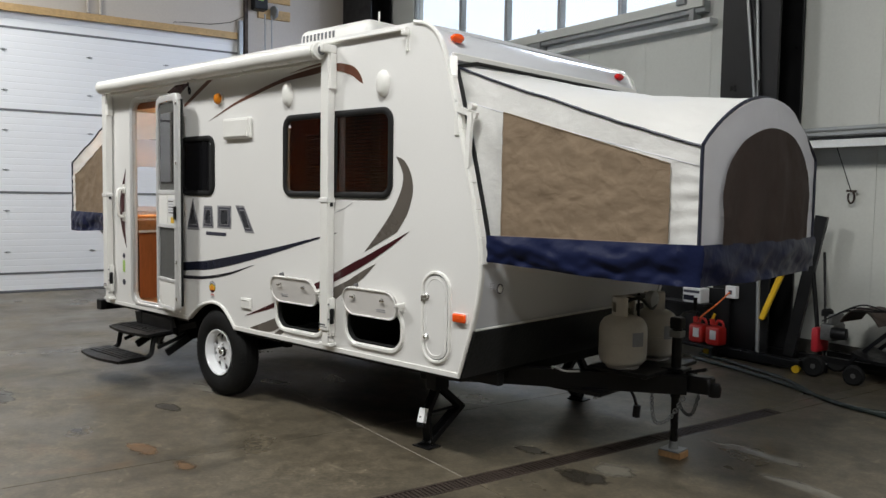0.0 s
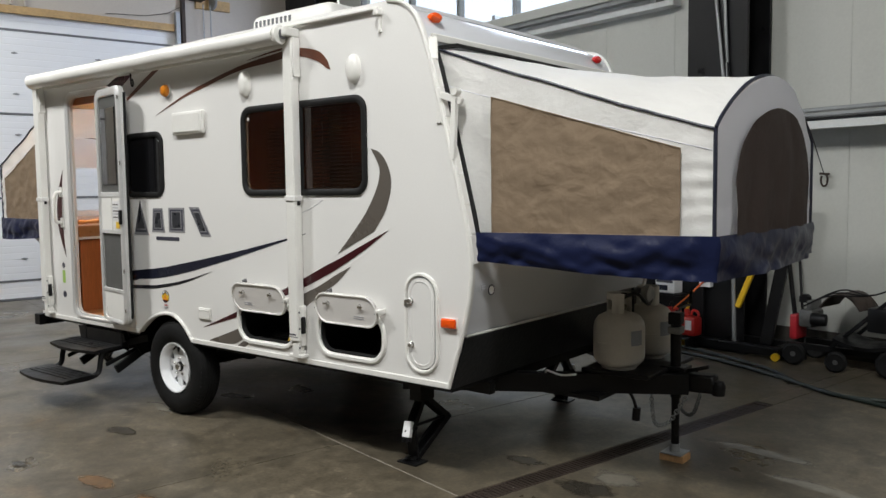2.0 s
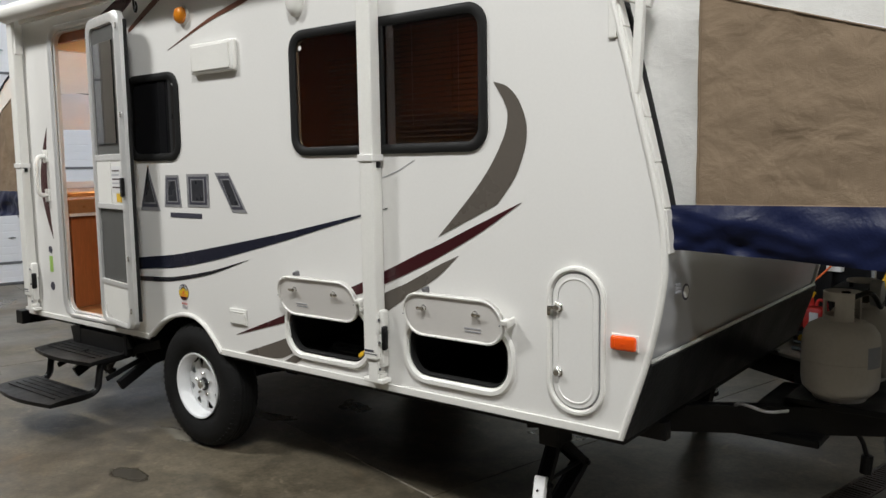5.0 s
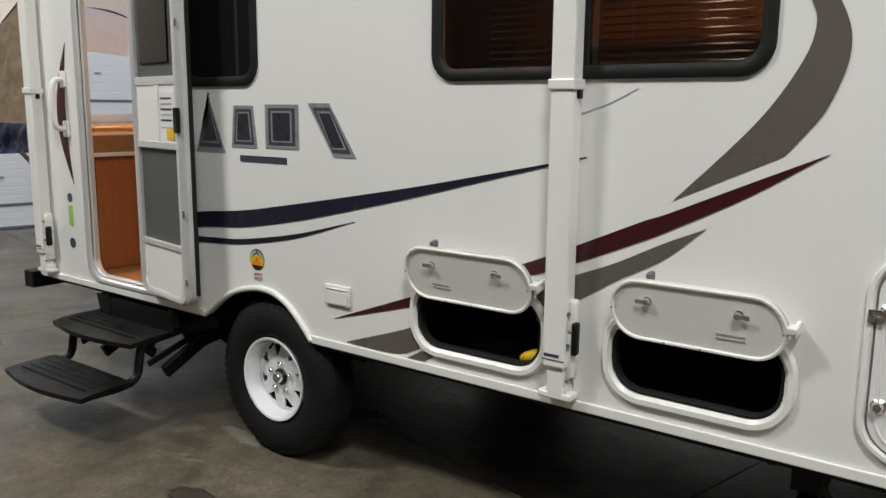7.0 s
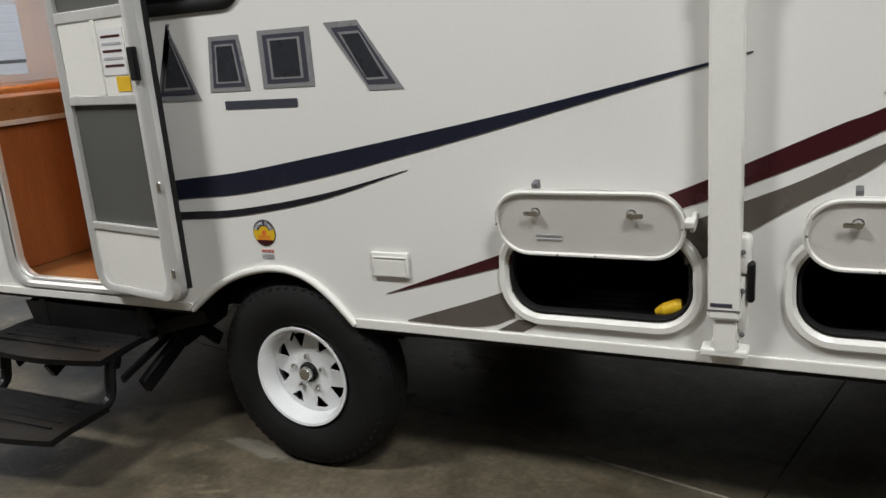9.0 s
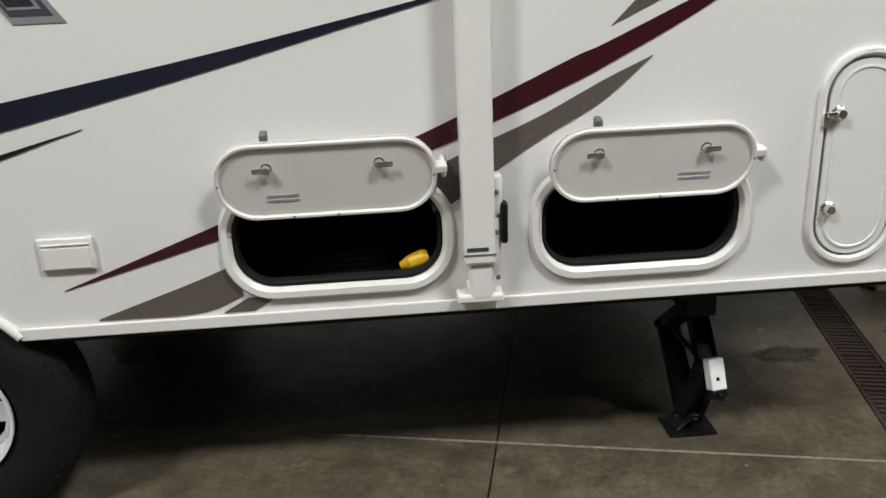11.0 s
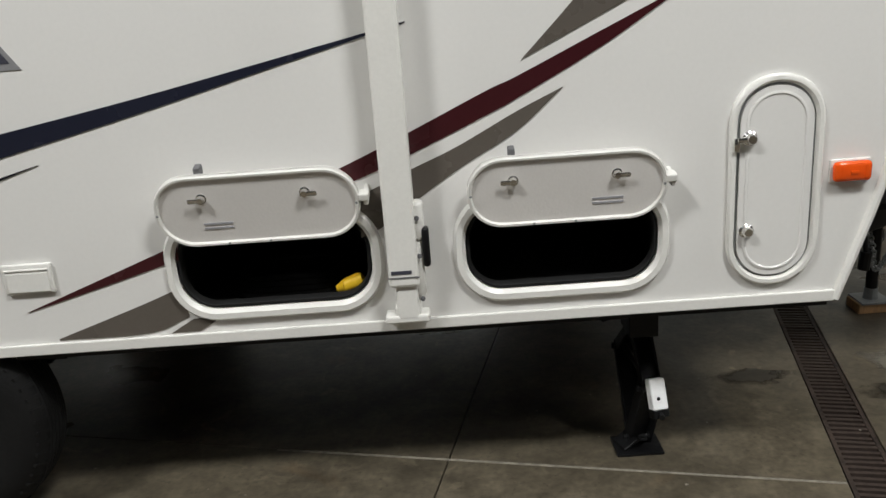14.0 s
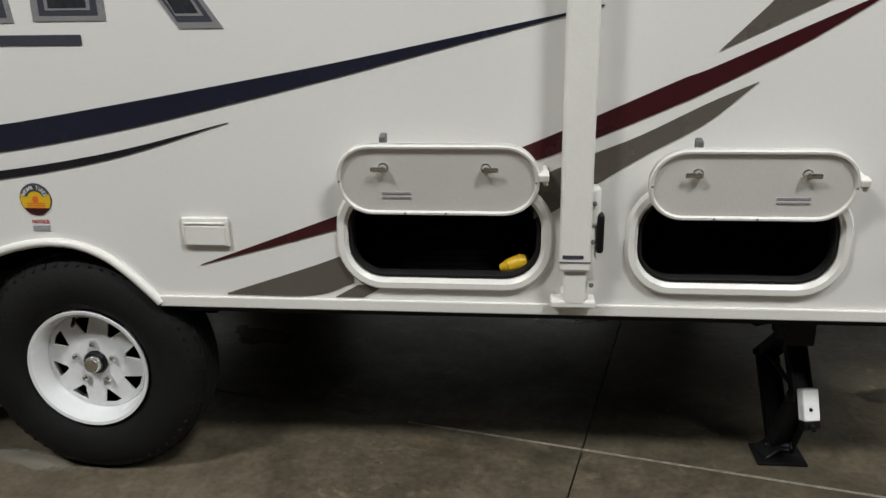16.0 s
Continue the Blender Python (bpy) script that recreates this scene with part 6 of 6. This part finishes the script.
put("mattress", box(-5.3, -4.2, 0.24, 1.8, 1.277, 1.335, 0.02, None, 3), "maple", bed2)
for ly in (0.36, 1.66):
    put("bed_leg", tube([(-5.2, ly, 1.21), (-4.24, ly, 0.72)], 0.014, 8), "alu", bed2)

# ---- things on the tongue ----
def tank(x, y, turn):
    tk = thing("propane_tank", (x, y, 0.553), "cream-white steel propane tank with collar standing on the tongue", "propane tank", "propane tanks")
    z = 0.553
    put("shell", lathe([(0.10, 0.0), (0.105, 0.012), (0.10, 0.02), (0.120, 0.024), (0.143, 0.05), (0.149, 0.085), (0.149, 0.235), (0.143, 0.27), (0.123, 0.302), (0.085, 0.322), (0.03, 0.33), (0.0, 0.33)], (x, y, z), "Z", 48), "tank", tk, "", True)
    bm = bmesh.new()
    for k in range(30):
        a0, a1 = radians(turn + 300 * k / 30), radians(turn + 300 * (k + 1) / 30)
        gap = 8 < k < 14 or 18 < k < 24
        for za, zb in (((0.30, 0.345), (0.405, 0.44)) if gap else ((0.30, 0.44),)):
            vs = [bm.verts.new((x + r * math.cos(a), y + r * math.sin(a), z + h)) for r in (0.066, 0.072) for a in (a0, a1) for h in (za, zb)]
            for f in ((0, 1, 3, 2), (4, 5, 7, 6), (0, 1, 5, 4), (2, 3, 7, 6), (0, 2, 6, 4), (1, 3, 7, 5)):
                bm.faces.new([vs[q] for q in f])
    put("collar", bm, "tank", tk)
    put("weld_seam", lathe([(0.149, -0.004), (0.1505, 0.0), (0.149, 0.004)], (x, y, z + 0.16), "Z", 48), "tank", tk, "", True)
    v = put("valve", join(lathe([(0.02, 0.33), (0.02, 0.36), (0.026, 0.365), (0.026, 0.39), (0.0, 0.395)], (x, y, z), "Z", 14), lathe([(0.0, 0.0), (0.018, 0.0), (0.018, 0.05), (0.0, 0.05)], (x, y - 0.02, z + 0.36), "X", 12)), "brass", tk, "", True)
    put("knob", lathe([(0.0, 0.395), (0.028, 0.395), (0.030, 0.41), (0.024, 0.425), (0.0, 0.425)], (x, y, z), "Z", 14), "black", tk, "", True)
    a0 = radians(-52)
    lab = sheet(lambda a, b: Vector((x + 0.1503 * math.cos(a0 + 0.55 * a + 0.25), y + 0.1503 * math.sin(a0 + 0.55 * a + 0.25), z + 0.15 + 0.085 * b)), 8, 2)
    put("paper_label", lab, "tankgrey", tk)
    slim = Matrix.Translation((x, y, z)) @ Matrix.Diagonal((0.95, 0.95, 0.955, 1)) @ Matrix.Translation((-x, -y, -z))
    for ob in tk.children:
        ob.data.transform(slim)
    return tk


tank(0.470, 0.95, 20)
tank(0.474, 1.325, 60)
put("hold_down", join(tube([(0.460, 1.145, 0.54), (0.460, 1.145, 0.98)], 0.008, 8), box(0.40, 0.52, 1.01, 1.28, 0.955, 0.965, 0.003)), "black", trailer)
hs = thing("gas_hose", (0.5, 1.0, 0.9), "black gas hose and regulator between the tanks", "hose")
put("hose", tube(smooth_line([(0.47, 0.92, 0.93), (0.56, 0.97, 0.97), (0.58, 1.09, 0.90), (0.55, 1.21, 0.96), (0.46, 1.31, 0.93)], 8), 0.010, 8), "black", hs, "", True)
put("regulator", lathe([(0.0, -0.02), (0.05, -0.02), (0.055, 0.0), (0.05, 0.02), (0.0, 0.03)], (0.56, 1.12, 0.95), "X", 20), "steelgrey", hs, "", True)
wl = thing("grey_wire", (0.3, 0.6, 0.55), "thin grey wire lying on the tongue", "wire")
put("wire", tube(smooth_line([(0.12, 0.75, 0.50), (0.20, 0.62, 0.56), (0.30, 0.60, 0.552), (0.36, 0.66, 0.551)], 6), 0.006, 6), "ledge", wl)

# ---- power cord in the open storage bay ----
cord = thing("power_cord", (-1.4, 0.2, 0.6), "coiled black power cord with a yellow plug in the storage bay", "cord")
for k in range(4):
    put("coil", tube([(-1.40 + (0.17 - 0.012 * k) * math.cos(a), 0.22 + (0.13 - 0.01 * k) * math.sin(a), 0.632 + 0.013 * k + 0.004 * math.sin(3 * a)) for a in np.linspace(0, 2 * math.pi, 37)[:-1]], 0.011, 8, True), "rubber", cord, "", True)
put("plug", join(tube([(-1.240, 0.052, 0.664), (-1.205, 0.050, 0.676)], [0.019, 0.022], 14), tube([(-1.262, 0.055, 0.656), (-1.240, 0.052, 0.664)], [0.010, 0.019], 14), tube([(-1.205, 0.050, 0.676), (-1.192, 0.049, 0.681)], [0.022, 0.017], 14)), "yellow", cord, "yellow moulded plug", True)

# ---- tools along the window wall ----
pal = thing("wooden_pallet", H(1.8, 4.45), "upright rack of rough bark-edged wood boards leaning on the wall", "pallet")
for z in (0.08, 0.50):
    put("cross_board", hbox(1.33, 2.06, 4.47, 4.50, z, z + 0.04, 0.004), "oldwood", pal)
for k, (u, w, mat, dv) in enumerate(((1.40, 0.07, "oldwood", 0), (1.57, 0.085, "oldwood", 0), (1.68, 0.07, "freshwood", 0.06), (1.78, 0.075, "oldwood", 0), (1.86, 0.07, "freshwood", 0.06), (1.96, 0.08, "freshwood", 0.05), (2.12, 0.075, "oldwood", 0))):
    def plank(a, b, u=u, w=w, dv=dv, k=k):
        z = 0.02 + 1.18 * b
        wob = 0.010 * noise.noise(Vector((k * 3.1, z * 4, 0)))
        edge = 0.006 * noise.noise(Vector((k * 7.7, z * 9, a * 5)))
        return H(u + (a - 0.5) * (w + edge * 2) + wob, 4.455 + dv + 0.03 * b, z)
    put("slab_board", sheet(plank, 3, 20, 0.022), mat, pal)
pst = thing("yellow_pole", H(2.25, 4.5), "yellow pole with black grip leaning on the wall", "pole")
put("shaft", tube([H(2.25, 4.45, 0.02), H(2.26, 4.60, 1.45)], 0.014, 10), "yellow", pst)
put("grip", tube([H(2.253, 4.495, 0.47), H(2.255, 4.515, 0.63)], 0.017, 10), "black", pst)
oc = thing("extension_cord", H(2.3, 4.2), "tangled orange extension cord heaped on the floor", "cord")
for k in range(7):
    r0 = random.uniform(0.08, 0.2)
    cu, cv = 2.25 + random.uniform(-0.12, 0.22), 4.20 + random.uniform(-0.1, 0.1)
    put("loop", tube([H(cu + r0 * math.cos(a) * 1.3, cv + r0 * 0.7 * math.sin(a), 0.012 + 0.016 * k + 0.03 * math.sin(2 * a + k) + 0.03) for a in np.linspace(0, 2 * math.pi, 25)[:-1]], 0.007, 6, True), "orangecord", oc)
hose = thing("air_hose", H(0.3, 3.4), "dark green hose snaking over the floor", "hose")
for pts in ([(-1.5, 4.02), (-1.1, 3.93), (-0.4, 3.72), (0.1, 3.40), (0.55, 3.30), (1.2, 3.75), (2.2, 4.12), (4.0, 4.3)], [(-1.4, 3.80), (-0.8, 3.70), (-0.2, 3.52), (0.3, 3.32), (0.65, 3.25), (1.1, 3.18), (1.45, 3.20), (1.35, 3.42), (1.0, 3.62), (2.0, 4.02), (4.0, 4.15)]):
    put("run", tube([H(q[0], q[1], 0.016) for q in smooth_line(pts, 10)], 0.016, 8), "hose", hose, "", True)

# low black stand with mast (hoist) and yellow lever
hoist = thing("hydraulic_lift", H(-1.0, 4.2), "black hydraulic lift stand with a yellow arm", "lift")
put("base_leg", hbox(-1.50, -0.50, 4.10, 4.18, 0.03, 0.11, 0.008), "black", hoist)
put("base_leg", hbox(-1.50, -0.50, 4.46, 4.54, 0.03, 0.11, 0.008), "black", hoist)
put("base_cross", hbox(-0.62, -0.50, 4.18, 4.46, 0.03, 0.10, 0.008), "black", hoist)
put("mast", join(beam(H(-0.74, 4.32, 0.1), H(-0.52, 4.40, 1.4), 0.10, 0.10), beam(H(-0.42, 4.30, 0.1), H(-0.60, 4.38, 1.1), 0.03, 0.03)), "black", hoist)
put("yellow_arm", beam(H(-0.945, 4.18, 0.42), H(-0.735, 4.24, 1.0), 0.055, 0.05, 0.01), "yellow", hoist, "yellow painted arm")
put("ram", tube([H(-0.96, 4.16, 0.1), H(-1.0, 4.18, 1.0)], 0.018, 10), "steelgrey", hoist)
for u in (-1.47, -0.52):
    put("caster", lathe([(0.0, -0.02), (0.035, -0.02), (0.035, 0.02), (0.0, 0.02)], H(u, 4.09, 0.036), "Y", 16), "yellow", hoist)
can_l = ((-1.55, 4.06, 0), (-1.36, 4.07, 1))
bench = thing("low_bench", H(-1.7, 4.15), "low dark stand beside the column", "stand")
put("top", hbox(-2.2, -1.30, 3.95, 4.2, 0.09, 0.12, 0.005), "black", bench)
put("back_panel", hbox(-2.2, -1.30, 4.18, 4.20, 0.12, 0.66, 0.004), "black", bench)
put("upper_shelf", hbox(-2.2, -1.46, 4.02, 4.18, 0.485, 0.505, 0.004), "black", bench)
for u in (-2.16, -1.34):
    put("leg", hbox(u - 0.02, u + 0.02, 3.97, 4.18, 0, 0.09, 0.003), "black", bench)
for u, v, k in can_l:
    c = thing("fuel_can", H(u, v, 0.120), "red plastic fuel can with pale label standing on a low stand", "fuel can", "fuel cans")
    put("body", hbox(u - 0.082, u + 0.082, v - 0.07, v + 0.07, 0.120, 0.305, 0.03), "redcan", c, "", True)
    put("neck", tube([H(u - 0.04, v, 0.310), H(u - 0.05, v, 0.370)], 0.025, 12), "redcan", c)
    put("spout", tube([H(u - 0.05, v, 0.360), H(u - 0.02, v, 0.420)], 0.014, 10), "yellow" if k else "black", c)
    put("handle", tube(smooth_line([H(u - 0.0, v, 0.315), H(u + 0.02, v, 0.360), H(u + 0.07, v, 0.350), H(u + 0.085, v, 0.310)], 4), 0.012, 8), "redcan", c)
    put("label_bar", hbox(u - 0.02, u + 0.05, v - 0.0725, v - 0.071, 0.180, 0.270), "label", c)
chg = thing("battery_charger", H(-1.63, 4.1, 0.505), "white box with dark label panel standing on a shelf", "charger")
put("case", hbox(-1.745, -1.525, 4.03, 4.17, 0.505, 0.655, 0.012), "label", chg)
put("panel", hbox(-1.73, -1.60, 4.026, 4.0295, 0.53, 0.58, 0.001), "navy", chg)
put("strip", hbox(-1.73, -1.54, 4.026, 4.0295, 0.605, 0.63, 0.001), "ink", chg)
sock = thing("wall_socket", H(-1.27, FAR_V - 0.45, 0.75), "grey metal socket box on the column", "socket")
put("box", hbox(-1.34, -1.22, FAR_V - 0.50, FAR_V - 0.442, 0.58, 0.70, 0.008), "label", sock)
put("hole", hbox(-1.30, -1.26, FAR_V - 0.504, FAR_V - 0.5005, 0.62, 0.66, 0.001), "ink", sock)
oc2 = thing("orange_lead", H(-1.4, FAR_V - 0.6, 0.6), "orange lead hanging from the socket", "cord")
put("lead", tube(smooth_line([H(-1.28, FAR_V - 0.51, 0.64), H(-1.38, FAR_V - 0.56, 0.52), H(-1.48, FAR_V - 0.60, 0.42), H(-1.55, FAR_V - 0.60, 0.36)], 6), 0.008, 6), "orangecord", oc2)

# walk-behind machine with engine
mc = thing("floor_machine", H(0.0, 4.25), "red and black walk-behind engine machine on small wheels", "machine")
put("frame", join(beam(H(-0.45, 4.15, 0.16), H(0.45, 4.30, 0.14), 0.04, 0.05), beam(H(-0.45, 4.45, 0.16), H(0.45, 4.50, 0.14), 0.04, 0.05), beam(H(-0.1, 4.2, 0.16), H(0.62, 4.2, 0.85), 0.03, 0.03), beam(H(-0.1, 4.48, 0.16), H(0.62, 4.48, 0.85), 0.03, 0.03), beam(H(0.62, 4.18, 0.85), H(0.62, 4.50, 0.85), 0.03, 0.03)), "black", mc)
put("tank", hbox(-0.44, -0.375, 4.16, 4.36, 0.20, 0.42, 0.02), "redpaint", mc, "red painted cover", True)
put("engine", join(hbox(-0.36, -0.23, 4.16, 4.36, 0.32, 0.47, 0.02), box(-0.02, 0.02, -0.10, 0.10, -0.05, 0.06, 0.01, HALL @ Matrix.Translation((-0.28, 4.28, 0.49)))), "greymetal", mc, "grey cast engine", True)
put("muffler", lathe([(0.0, -0.06), (0.05, -0.06), (0.055, 0.0), (0.05, 0.06), (0.0, 0.06)], H(-0.18, 4.16, 0.40), "X", 18), "black", mc, "", True)
put("air_filter", lathe([(0.0, 0.0), (0.05, 0.0), (0.05, 0.05), (0.03, 0.07), (0.0, 0.07)], H(-0.36, 4.28, 0.52), "Z", 16), "black", mc, "", True)
put("hood", sheet(lambda a, b: H(-0.16 + 0.34 * a, 4.12 + 0.34 * b, 0.36 + 0.28 * math.sin(math.pi * (0.12 + 0.76 * a)) ** 0.6), 12, 6, 0.012), "grate", mc, "rounded dark hood", True)
put("second_engine", hbox(0.20, 0.36, 4.18, 4.38, 0.34, 0.54, 0.02), "black", mc, "", True)
put("deck", sheet(lambda a, b: H(-0.02 + 0.46 * a, 4.08 + 0.40 * b, 0.30 - 0.16 * a * (1 - a) * 4 * 0.3 - 0.1 * (b - 0.5) ** 2), 8, 6, 0.03), "black", mc)
for u, v, r in ((-0.36, 4.10, 0.095), (0.02, 4.06, 0.085), (-0.36, 4.48, 0.095), (0.42, 4.12, 0.11), (0.42, 4.48, 0.11)):
    wl2 = put("wheel", lathe([(r * 0.55, -0.03), (r * 0.8, -0.036), (r, -0.02), (r, 0.02), (r * 0.8, 0.036), (r * 0.55, 0.03)], H(u, v, r), "Y", 24), "tyre", mc, "", True)
    put("wheel_rim", lathe([(0.0, -0.032), (r * 0.2, -0.034), (r * 0.3, -0.024), (r * 0.56, -0.028), (r * 0.56, 0.028), (0.0, 0.028)], H(u, v, r), "Y", 18), "greymetal", wl2, "", True)
for k in range(3):
    put("cable", tube(smooth_line([H(-0.3, 4.1, 0.5), H(-0.05 + 0.05 * k, 4.06, 0.62 + 0.03 * k), H(0.3, 4.10, 0.66), H(0.6, 4.25, 0.84)], 6), 0.007, 6), "black", mc)
# thin black rod leaning on the wall
rodk = thing("leaning_rod", H(-0.45, 4.5), "thin black rod leaning against the wall", "rod")
put("rod", tube([H(-0.36, 4.30, 0.01), H(-0.60, 4.60, 1.06)], 0.012, 8), "black", rodk)
